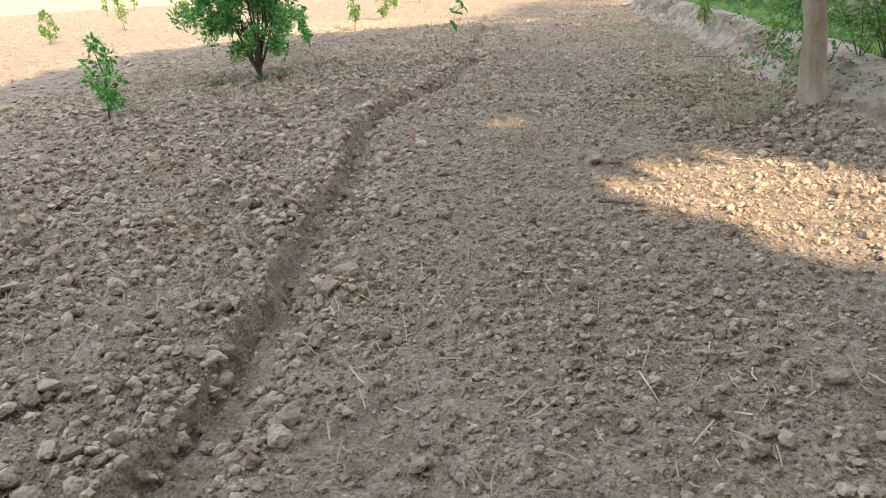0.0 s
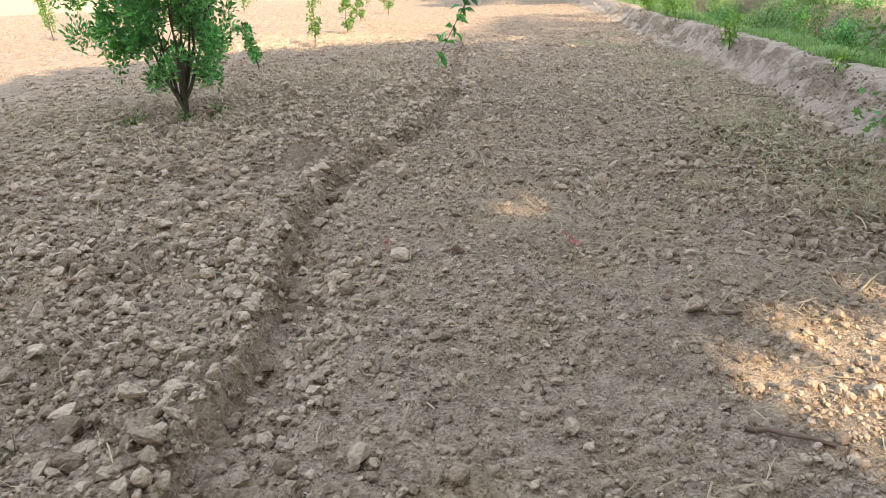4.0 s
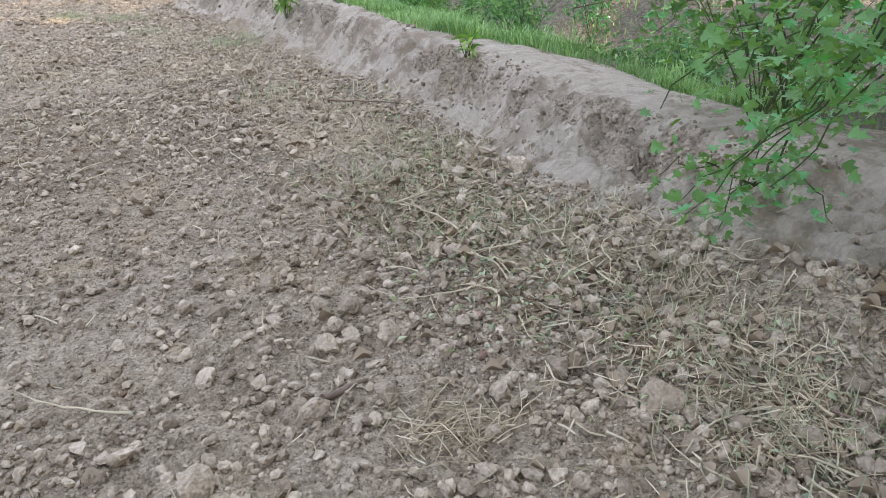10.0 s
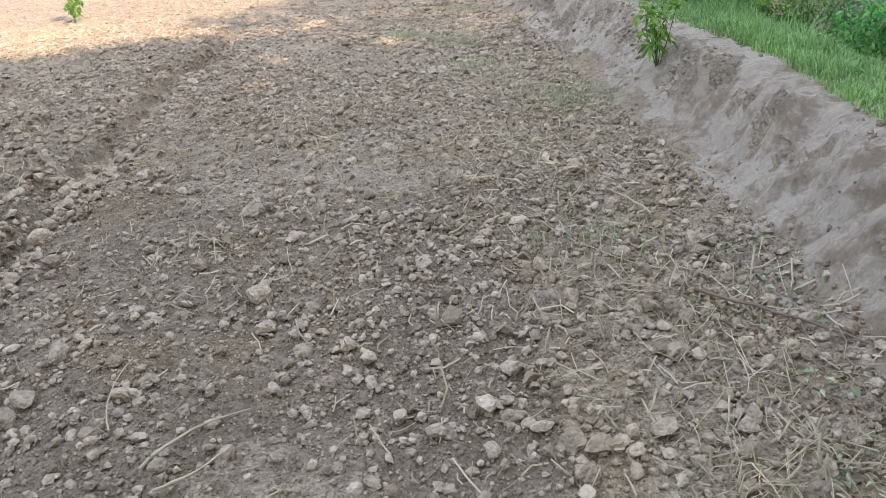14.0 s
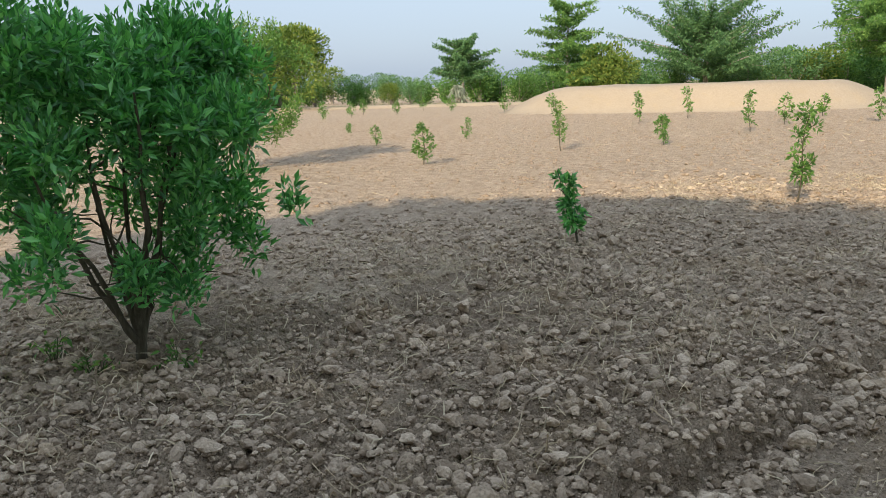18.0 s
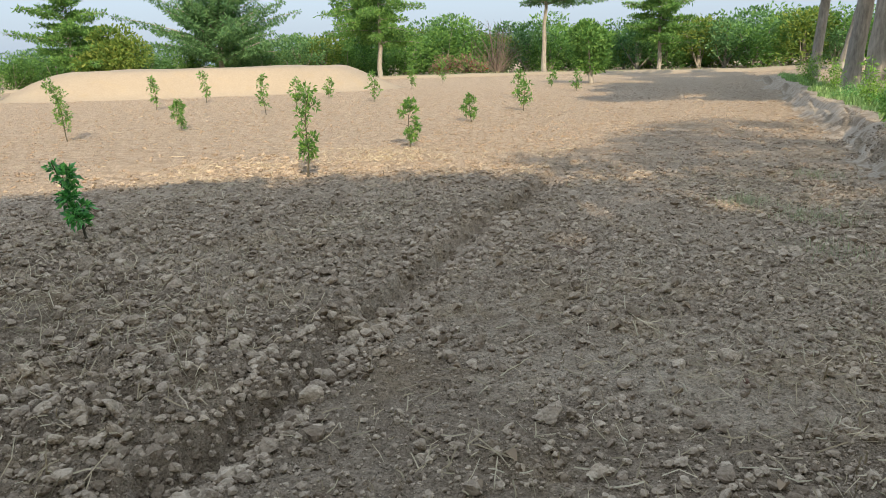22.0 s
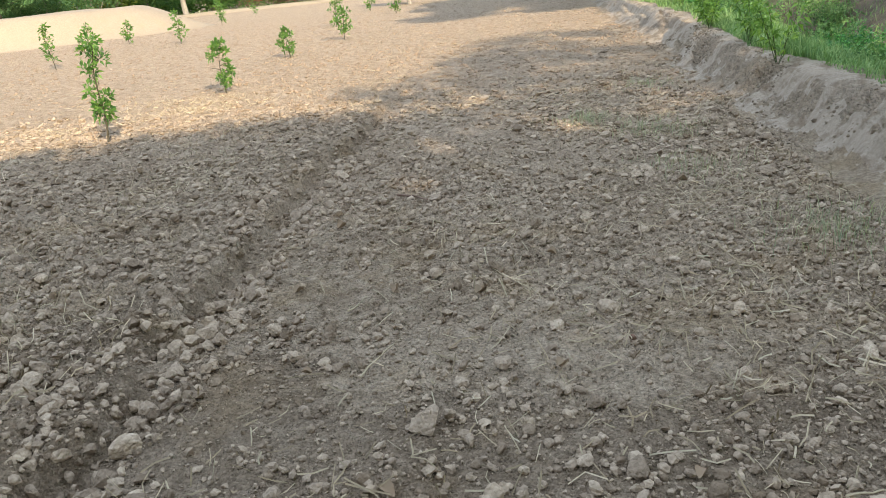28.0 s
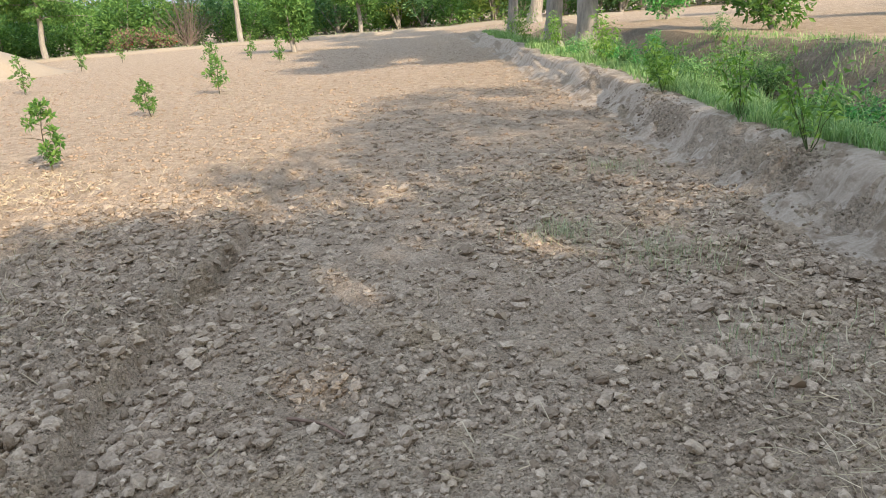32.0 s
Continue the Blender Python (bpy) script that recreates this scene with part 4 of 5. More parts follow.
def sphere_mesh(levels):
    bm = bmesh.new()
    bmesh.ops.create_icosphere(bm, subdivisions=levels, radius=1.0)
    v = np.array([p.co[:] for p in bm.verts])
    f = np.array([[p.index for p in q.verts] for q in bm.faces])
    bm.free()
    return v, f


def clod_shapes(levels, count, seed, cuts=7, rough=0.05, deep=(0.52, 0.9)):
    """Lumps with broken, flattish sides."""
    r = np.random.default_rng(seed)
    v, f = sphere_mesh(levels)
    out = []
    for _ in range(count):
        d = np.ones(len(v)) * 1.15
        for n, c in zip(unit(r.normal(size=(cuts, 3))), r.uniform(*deep, cuts)):
            dot = v @ n
            d = np.where(dot > 0.05, np.minimum(d, c / np.maximum(dot, 0.05)), d)
        d *= 1 + r.normal(size=len(v)) * rough
        out.append(v * d[:, None] * r.uniform(0.75, 1.2, 3))
    return np.array(out), f


OCT_V = np.array([[1, 0, -0.5], [-0.5, 0.87, -0.5], [-0.5, -0.87, -0.5], [0.2, 0.1, 0.9], [-0.6, 0.2, 0.6]], float)
OCT_F = np.array([[0, 1, 3], [1, 4, 3], [1, 2, 4], [2, 3, 4], [2, 0, 3], [0, 2, 1]])


def scatter(name, label, shapes, faces, x, y, size, seed, sink=0.1, flat=0.85, mat=M_CLOD):
    """Many lumps on the ground, as one mesh."""
    r = np.random.default_rng(seed)
    n = len(x)
    p = shapes[r.integers(len(shapes), size=n)]
    q = unit(r.normal(size=(n, 4)))
    a, b, c, d = q.T
    rot = np.stack([1 - 2 * (c * c + d * d), 2 * (b * c - a * d), 2 * (b * d + a * c), 2 * (b * c + a * d), 1 - 2 * (b * b + d * d), 2 * (c * d - a * b),
                    2 * (b * d - a * c), 2 * (c * d + a * b), 1 - 2 * (b * b + c * c)], -1).reshape(n, 3, 3)
    v = np.einsum("nij,nkj->nki", rot, p) * size[:, None, None]
    v[:, :, 2] *= flat
    z = on_ground(x, y) + size * (flat * 0.75 - sink)
    v = v + np.stack([x, y, z], -1)[:, None]
    f = (np.arange(n)[:, None, None] * p.shape[1] + faces[None]).reshape(-1, 3)
    return tagged(new(name, mesh_from(name, v.reshape(-1, 3), f, mat, mat is M_FIELD_CLOD)), label, "soil clods", kind="stuff")


def strewn(x0, x1, y0, y1, per, seed, keep=None):
    r = np.random.default_rng(seed)
    n = int((x1 - x0) * (y1 - y0) * per)
    x, y = r.uniform(x0, x1, n), r.uniform(y0, y1, n)
    ok = x < bank_foot(y) + bank_skirt(y) - 0.02
    if keep is not None:
        ok &= r.random(n) < keep(x, y)
    return x[ok], y[ok], r


def patchy(x, y):
    left = x < furrow_x(y) - 0.08
    trench = np.abs(x - furrow_x(y) - 0.01) < 0.12
    edge = step(1.0, 2.0, x) * step(3.0, 4.5, y)
    return np.clip((0.56 + 0.14 * step(8, 10, y) + (0.44 - 0.25 * step(8, 10, y)) * left + 0.6 * edge) * (0.9 + 1.5 * fbm(x, y, 0.9, 4, 71)) * (1 - (0.8 - 0.5 * step(6.5, 8.5, y)) * trench), 0, 1)


def lump_shapes(count, seed):
    """Small eight-sided lumps, each pulled out of shape."""
    r = np.random.default_rng(seed)
    v = np.array([[1, 0, 0], [0, 1, 0], [-1, 0, 0], [0, -1, 0], [0, 0, 1], [0, 0, -1]], float)
    f = np.array([[0, 1, 4], [1, 2, 4], [2, 3, 4], [3, 0, 4], [1, 0, 5], [2, 1, 5], [3, 2, 5], [0, 3, 5]])
    return v[None] * r.uniform(0.7, 1.35, (count, 6, 1)) + r.normal(size=(count, 6, 3)) * 0.28, f


def soil_cover():
    big, bf = clod_shapes(2, 40, 1, 11, 0.03, (0.42, 0.8))
    mid, mf = clod_shapes(2, 40, 2, 9, 0.03, (0.45, 0.85))
    small, sf = clod_shapes(1, 40, 12, 6, 0.08, (0.5, 0.9))
    x, y, r = strewn(-4.8, 2.5, -0.6, 13.5, 150, 3, lambda a, b: patchy(a, b) * np.where(a < furrow_x(b), 1, 0.13 + 0.22 * step(7.5, 9, b) * step(12.5, 11, b) + 0.48 * step(-0.6, 0.4, a) * step(3.6, 4.6, b) * step(8, 7, b) + 0.45 * step(1.0, 1.8, a) * step(9, 7, b)))
    scatter("large_soil_clods", "broken grey-brown clods of dry soil", big, bf, x, y, np.clip(r.lognormal(-3.62, 0.36, len(x)), 0.019, 0.06), 4, 0.08, 0.80)
    x, y, r = strewn(-8.0, 2.5, -0.6, 19.0, 95, 25, lambda a, b: np.where((a > -4.8) & (b < 13.5), 0, patchy(a, b) * step(21, 14, b) * step(-8, -6, a)))
    scatter("outer_soil_clods", "broken grey-brown clods of dry soil", small, sf, x, y, np.clip(r.lognormal(-3.6, 0.34, len(x)), 0.019, 0.06), 26, 0.1, 0.62)
    x, y, r = strewn(-4.6, 2.5, -0.6, 14.5, 330, 23, lambda a, b: 0.10 + patchy(a, b))
    size = 0.010 + 0.016 * r.random(len(x)) ** 1.5
    lump = size > 0.0225
    scatter("middling_soil_clods", "broken grey-brown clods of dry soil", mid, mf, x[lump], y[lump], size[lump], 24, 0.15)
    scatter("lesser_soil_clods", "broken grey-brown clods of dry soil", small, sf, x[~lump], y[~lump], size[~lump], 32, 0.15)
    x, y, r = strewn(-7.0, 2.5, -0.6, 19.0, 230, 27, lambda a, b: np.where((a > -4.6) & (b < 14.5), 0, (0.12 + patchy(a, b)) * step(20, 15, b) * step(-7.5, -5.5, a)))
    scatter("outer_middling_clods", "broken grey-brown clods of dry soil", *lump_shapes(40, 14), x, y, r.uniform(0.014, 0.03, len(x)), 29, 0.1, 0.62)
    tiny_lumps, lf = lump_shapes(40, 13)
    x, y, r = strewn(-3.4, 2.5, -0.5, 15.5, 760, 5, lambda a, b: (0.20 + 1.1 * patchy(a, b)) * (0.75 + 0.25 * step(13, 9, b)))
    size = 0.005 + 0.008 * r.random(len(x)) ** 1.5
    lump = size > 0.0082
    scatter("soil_clods", "small grey-brown clods of dry soil", small, sf, x[lump], y[lump], size[lump], 6)
    scatter("small_soil_lumps", "small grey-brown lumps of dry soil", tiny_lumps, lf, x[~lump], y[~lump], size[~lump], 34)
    x, y, r = strewn(-2.4, 2.5, 0.3, 13.5, 1500, 7, lambda a, b: 0.35 + 0.8 * patchy(a, b))
    tiny = OCT_V[None] * np.random.default_rng(8).uniform(0.6, 1.3, (20, 5, 1))
    scatter("soil_crumbs", "fine crumbs of dry soil", tiny, OCT_F, x, y, r.uniform(0.003, 0.0075, len(x)), 8)
    r = np.random.default_rng(30)                  # lumps fallen into the furrow and along its lip
    y = r.uniform(-0.5, 14.5, 2600)
    x = furrow_x(y) + np.where(r.random(2600) < 0.6, r.normal(0.14, 0.09, 2600), r.normal(-0.22, 0.07, 2600))
    scatter("furrow_clods", "clods of soil fallen into the furrow", small, sf, x, y, np.clip(r.lognormal(-3.95, 0.42, 2600), 0.009, 0.055), 31, 0.15)
    x, y, r = strewn(-34.0, 2.8, -2.0, 48, 52, 9, lambda a, b: np.where((a > -7) & (b < 16.5), 0, np.clip(1.4 - np.hypot(a, b - 10) / 34, 0.15, 1) * np.where((a > -5) & (b < 26), 1, 0.42)))
    scatter("far_soil_clods", "clods of dry soil over the sunlit field", *lump_shapes(20, 28), x, y, 0.012 + 0.03 * r.random(len(x)) ** 1.5, 10, 0.15, 0.5, M_FIELD_CLOD)

    r = np.random.default_rng(15)
    n = 13000
    y = r.uniform(4.5, 24, n)
    foot = r.random(n) < 0.45
    x = bank_foot(y) + bank_skirt(y) * foot + np.where(foot, -0.25 + r.random(n) ** 1.8 * 0.6, r.normal(0.48, 0.11, n))
    ok = r.random(n) < np.clip(2.8 * fbm(x, y, 1.6, 4, 17) - 0.1, 0.0, 1)
    scatter("bank_crumbs", "crumbs and small clods of earth on the bank", small, sf, x[ok], y[ok], (r.uniform(0.16, 0.42, n) ** 3)[ok] * 0.24 + 0.003, 16, 0.3, 0.85, M_BANK_CLOD)


soil_cover()


def straws(name, label, x, y, length, seed, thick=0.0022, lift=0.02):
    """Bent dry stalks lying on the soil, as one mesh."""
    r = np.random.default_rng(seed)
    n = len(x)
    a = r.uniform(0, 2 * np.pi, n)
    s = np.array([-0.5, 0.0, 0.5])
    curve = r.normal(size=n) * 0.12
    px = x[:, None] + np.cos(a)[:, None] * s * length[:, None] - np.sin(a)[:, None] * (s ** 2 * 4 * curve[:, None] * length[:, None])
    py = y[:, None] + np.sin(a)[:, None] * s * length[:, None] + np.cos(a)[:, None] * (s ** 2 * 4 * curve[:, None] * length[:, None])
    pz = on_ground(px, py) + lift + 0.03 * (x < furrow_x(y))[:, None] * r.random((n, 1)) + r.uniform(0, 0.02, (n, 1)) + s * r.normal(size=(n, 1)) * 0.055
    c = np.stack([px, py, pz], -1)
    side = np.stack([-np.sin(a), np.cos(a), 0 * a], -1)[:, None]
    w = (thick * r.uniform(0.6, 1.6, n))[:, None, None]
    up = np.array([0, 0, 1.0])
    v = np.stack([c + side * w, c - side * w, c + up * w * 1.5], 2).reshape(-1, 3)
    ring = np.array([[0, 1, 4], [0, 4, 3], [1, 2, 5], [1, 5, 4], [2, 0, 3], [2, 3, 5]])
    f = (np.arange(n)[:, None, None] * 9 + np.vstack([ring, ring + 3])[None]).reshape(-1, 3)
    return tagged(new(name, mesh_from(name, v, f, M_STRAW)), label, "straw", kind="stuff")


def straw_cover():
    def edge(x, y):
        return (np.abs(x - furrow_x(y)) > 0.24) * np.clip(0.08 + 0.34 * (x < furrow_x(y)) * (y < 13) * step(5.5, 8, y) + 0.16 * step(7, 8.5, y) * step(13, 11.5, y) + 0.45 * step(0.7, 1.7, x) * step(3.5, 5.0, y) * (1 - 0.5 * step(9.5, 11, y)) + 0.9 * fbm(x, y, 0.8, 3, 81), 0.03, 1)
    x, y, r = strewn(-6.5, 2.6, -0.6, 20, 230, 11, edge)
    straws("loose_straw", "pale dry stalks scattered over the soil", x, y, np.clip(r.lognormal(-2.75, 0.42, len(x)), 0.03, 0.16), 12, 0.0023, 0.012)
    x, y, r = strewn(-20, 2.6, 8, 34, 1.0, 13, lambda a, b: np.where((a > -6.5) & (b < 20), 0, 1.0))
    straws("far_straw", "pale dry stalks over the sunlit field", x, y, r.uniform(0.06, 0.22, len(x)), 14, 0.0026)
    for k, (cx, cy, s, n) in enumerate([(1.53, 4.95, 0.13, 150), (0.65, 5.45, 0.10, 70), (1.81, 8.15, 0.2, 110), (1.55, 5.3, 0.28, 160), (1.75, 6.0, 0.3, 130), (1.6, 7.2, 0.3, 170), (1.95, 8.9, 0.3, 90), (1.7, 13.0, 0.35, 120), (1.3, 15.6, 0.4, 150), (1.0, 17.4, 0.5, 150), (0.6, 3.6, 0.25, 60)]):
        r = np.random.default_rng(90 + k)
        n = n * 2
        straws("straw_heap", "flattened tuft of dry grass on the soil", cx + r.normal(size=n) * s, cy + r.normal(size=n) * s, r.uniform(0.04, 0.16, n), 91 + k, 0.0014, 0.02)


straw_cover()


def single_clods():
    """The larger lumps that one could pick up, each a thing of its own."""
    shapes, f = clod_shapes(3, 16, 21, 12, 0.045, (0.42, 0.8))
    meshes = [mesh_from("soil_clod", s, f, M_CLOD) for s in shapes]
    r = np.random.default_rng(22)
    spots = [(-1.45, 5.88, 0.072), (-1.68, 6.95, 0.072), (0.06, 3.4, 0.054), (-1.87, 2.77, 0.043), (-1.44, 4.17, 0.043), (-1.84, 5.17, 0.040), (-1.04, 3.13, 0.036),
             (2.3, 8.4, 0.054), (1.32, 8.32, 0.040), (2.22, 7.5, 0.047), (2.15, 9.7, 0.043), (2.08, 9.82, 0.032), (1.15, 8.6, 0.032), (2.2, 7.12, 0.058), (0.31, 7.92, 0.043), (1.69, 7.6, 0.047),
             (0.09, 10.56, 0.054), (-0.37, 10.22, 0.043), (-0.98, 10.47, 0.043), (-1.2, 11.8, 0.054), (0.53, 12.7, 0.050), (0.83, 12.77, 0.050), (0.3, 12.1, 0.040), (-0.54, 11.13, 0.043), (0.71, 10.74, 0.040),
             (0.37, 5.73, 0.050), (0.86, 6.38, 0.036), (-0.3, 5.45, 0.043), (1.28, 5.2, 0.054), (0.19, 7.85, 0.036), (-0.48, 8.88, 0.036), (-3.5, 10.65, 0.065), (-1.73, 10.06, 0.061), (-3.9, 12.2, 0.079), (1.0, 13.5, 0.036)]
    for _ in range(190):
        y = r.uniform(0, 15)
        spots.append((float(furrow_x(y)) - 0.15 - r.random() ** 1.4 * 4.0, y, r.uniform(0.026, 0.044)))
    for _ in range(50):
        y = r.uniform(0, 15)
        spots.append((r.uniform(-1.3, 2.2), y, r.uniform(0.025, 0.04)))
    for x, y, s in spots:
        s = s * 1.25
        ob = tagged(new("soil_clod", meshes[r.integers(len(meshes))]), "rough grey-brown clod of dried soil", "soil clod", "loose clods")
        ob.matrix_basis = pose(x, y, float(on_ground(x, y)) + s * 0.5, *r.uniform(0, 360, 3)) @ Matrix.Diagonal((s * r.uniform(0.8, 1.3), s, s * r.uniform(0.65, 0.95), 1))


single_clods()


def stick(points, radius, label):
    t = new("stick", mesh_from("stick", *tube(points, np.linspace(radius, radius * 0.5, len(points)), 6, 0.12, 3), M_DRY, True))
    return tagged(t, label, "stick", "sticks on the soil")


def lying(x, y, ang, length, bow, seed, lift=0.012):
    r = np.random.default_rng(seed)
    s = np.linspace(-0.5, 0.5, 9)
    px = x + math.cos(ang) * s * length - math.sin(ang) * bow * (1 - 4 * s * s)
    py = y + math.sin(ang) * s * length + math.cos(ang) * bow * (1 - 4 * s * s)
    pz = on_ground(px, py)
    return np.stack([px, py, np.linspace(pz[0], pz[-1], 9) * 0.3 + np.max(pz) * 0.7 + lift + r.normal(size=9) * 0.003], -1)


for k, (x, y, a, l, b, q) in enumerate([(0.13, 2.46, -0.35, 0.28, 0.01, 0.012), (0.2, 3.36, 0.0, 0.12, 0, 0.01), (2.15, 8.95, -0.9, 0.62, 0.02, 0.008), (-0.35, 13.6, -0.6, 0.30, 0.03, 0.009), (-1.75, 1.05, -0.5, 0.4, 0.05, 0.008), (1.55, 5.0, -1.1, 0.5, 0.05, 0.008), (0.5, 5.8, 0.15, 0.16, 0, 0.014)]):
    stick(lying(x, y, a, l, b, 400 + k), q, "thin dry stick lying on the soil")

r_b = np.random.default_rng(44)
for k in range(14):
    y = r_b.uniform(7.5, 14)
    stick(lying(float(bank_foot(y)) + r_b.uniform(3.6, 5.0), y, r_b.uniform(-0.6, 0.9), r_b.uniform(0.4, 1.1), r_b.uniform(-0.08, 0.08), 440 + k, 0.03), r_b.uniform(0.006, 0.014), "dry fallen branch on the side of the ditch")

# ---- bank, ditch and what grows there ----


def water():
    y = np.arange(-6, 46, 0.5)
    c = bank_foot(y)
    v = np.concatenate([np.stack([c + q, y, 0 * y - 0.30], -1) for q in (2.0, 3.9)])
    n = len(y)
    k = np.arange(n - 1)
    return tagged(new("water", mesh_from("water", v, np.stack([k, k + n, k + n + 1, k + 1], -1), M_WATER)), "dark still water in the ditch", "water", kind="structure")


water()


def grass(name, label, x, y, height, seed, wide=0.006, mat=M_GRASS, kind="stuff"):
    r = np.random.default_rng(seed)
    n = len(x)
    a = r.uniform(0, 2 * np.pi, n)
    out = np.stack([np.cos(a), np.sin(a), 0 * a], -1)
    side = np.stack([-np.sin(a), np.cos(a), 0 * a], -1) * (wide * r.uniform(0.6, 1.4, n))[:, None]
    root = np.stack([x, y, on_ground(x, y) - 0.01], -1)
    bend = r.uniform(0.2, 1.0, n)
    mid = root + (out * (bend * 0.35)[:, None] + np.array([0, 0, 0.6])) * height[:, None]
    tip = root + (out * bend[:, None] + np.array([0, 0, 1.0]) * (1 - bend * 0.25)[:, None]) * height[:, None]
    v = np.stack([root - side, root + side, mid + side * 0.7, mid - side * 0.7, tip], 1).reshape(-1, 3)
    f = (np.arange(n)[:, None, None] * 5 + np.array([[0, 1, 2], [0, 2, 3], [3, 2, 4]])[None]).reshape(-1, 3)
    return tagged(new(name, mesh_from(name, v, f, mat)), label, "grass", kind=kind)


def bank_grass():
    r = np.random.default_rng(31)
    for name, label, y0, y1, n, h, w in (("bank_grass", "short green grass along the top of the bank", 6.6, 21, 76000, 0.075, 0.004),
                                          ("far_bank_grass", "green grass and weeds along the far bank", 21, 48, 16000, 0.12, 0.009)):
        y = r.uniform(y0, y1, n)
        u = 0.76 + 0.5 * step(9.6, 7.6, y) + 0.08 * np.sin(y * 1.7) + r.beta(1.2, 1.5, n) * (1.35 - 0.45 * step(11.2, 10.2, y))
        x = bank_foot(y) + u
        ok = r.random(n) < np.clip(0.75 + 1.3 * fbm(x, y, 1.2, 3, 33), 0.08, 1)
        grass(name, label, x[ok], y[ok], (h * r.lognormal(0, 0.35, n) * (1 + 1.6 * np.clip(fbm(x, y, 1.6, 3, 39), -0.3, 0.6)))[ok], 34, w)
    n = 9000
    y = r.uniform(5, 30, n)
    x = bank_foot(y) + r.uniform(3.0, 5.6, n)
    grass("ditch_side_grass", "sparse weeds on the far side of the ditch", x, y, 0.09 * r.lognormal(0, 0.4, n), 35, 0.006)
    n = 9000
    x, y = r.uniform(-60, 14, n), r.uniform(-1.5, 1.5, n)
    y = y + np.interp(x, [-60, -50, -40, -27, -13, 3, 14], [36, 46, 56, 70, 76, 74, 70])
    grass("field_edge_grass", "dry grass along the far edge of the field", x, y, 0.16 * r.lognormal(0, 0.4, n), 36, 0.03, M_SAGE)


bank_grass()
for k, (x, y, s, n) in enumerate([(1.1, 15.9, 0.14, 260), (1.64, 15.3, 0.2, 320), (1.97, 17.9, 0.2, 200), (2.25, 12.4, 0.22, 420), (1.7, 13.9, 0.2, 160), (2.02, 7.76, 0.16, 200), (1.6, 7.6, 0.2, 150), (1.9, 6.4, 0.2, 120), (1.7, 5.6, 0.22, 200), (1.45, 6.7, 0.2, 160), (1.55, 4.95, 0.2, 180), (1.75, 9.8, 0.22, 140)]):
    r_t = np.random.default_rng(800 + k)
    tuft = grass("grass_tuft", "flattened grey-green tuft of grass on the soil", x + r_t.normal(size=n) * s, y + r_t.normal(size=n) * s, r_t.uniform(0.05, 0.14, n), 801 + k, 0.0022, M_SAGE, "stuff")


def weed(at, height, width, seed, count, label, mat=M_YOUNG, leaf=0.07, name="leafy_weed", group="weeds on the bank", slim=0.45, lobed=False):
    r = np.random.default_rng(seed)
    t = thing(name, label, "weed", group, at=(at[0], at[1], float(on_ground(*at)) - 0.01))
    tubes, lobes = [], []
    for k in range(7):
        a, q = r.uniform(0, 2 * np.pi), width * r.uniform(0.1, 0.5)
        e = np.array([q * np.cos(a), q * np.sin(a), height * r.uniform(0.55, 1.0)])
        tubes.append((bent((0, 0, -0.03), e, 0.02, 5, r, 0.008), np.linspace(0.0045, 0.0015, 5)))
        for s in (0.45, 0.75, 1.0):
            w = width * r.uniform(0.12, 0.2)
            lobes.append((*(e * s), w, w, w))
    for k, (p, q) in enumerate(tubes):
        part("stem", mesh_from("stem", *tube(p, q, 5, 0.05, k), M_GREEN_STEM, True), t)
    if lobed:
        p, d = lobe_points(lobes, count, r, 0.1)
        part("foliage", mesh_from("foliage", *lobed_leaves(p, d * (1, 1, 0.3) + r.normal(size=p.shape) * 0.4 + (0, 0, -0.15), leaf * r.uniform(0.6, 1.25, count), r), mat), t)
    else:
        part("foliage", crown_mesh("foliage", lobes, count, leaf, mat, seed + 1, 0.1, 0.25, 0.3, slim), t)
    return t


LEAF_R = np.random.default_rng(55)
LOBED_MESHES = [mesh_from("leaf", *lobed_leaves(np.zeros((1, 3)), np.array([[1.0, 0, 0.1 * k - 0.2]]), np.ones(1), LEAF_R), (M_WEED, M_WEED, M_YOUNG, M_LEAF)[k]) for k in range(4)]


def straggler(at, tips, label, name="broad_leaved_plant", rise=0.0, top=0.007):
    """A fig-leaved plant whose long thin stems arch over and trail, each set with single lobed leaves."""
    r = LEAF_R
    foot = np.array([at[0], at[1], float(on_ground(*at)) + rise])
    t = thing(name, label, "branch" if rise else "plant", "low boughs" if rise else "weeds on the bank", at=tuple(foot))
    for tip in tips:
        end = np.array([tip[0], tip[1], float(on_ground(tip[0], tip[1])) + tip[2]]) - foot
        line = bent((0, 0, 0 if rise else -0.03), end, tip[3], 12, r, 0.02)
        stem = part("stem", mesh_from("stem", *tube(line, np.linspace(top, 0.002, 12), 5, 0.05), M_GREEN_STEM, True), t)
        for j in range(int(tip[4] * 3.3)):
            f = 0.3 + 0.7 * r.random() ** 0.6
            c = np.array([np.interp(f, np.linspace(0, 1, 12), line[:, q]) for q in range(3)]) + r.normal(size=3) * (0.09, 0.09, 0.06)
            size = r.uniform(0.038, 0.068)
            leaf = part("leaf", LOBED_MESHES[r.integers(4)], stem)
            leaf.matrix_basis = pose(*c, r.uniform(-35, 35), r.uniform(-10, 45), r.uniform(0, 360)) @ Matrix.Diagonal((size, size, size, 1))


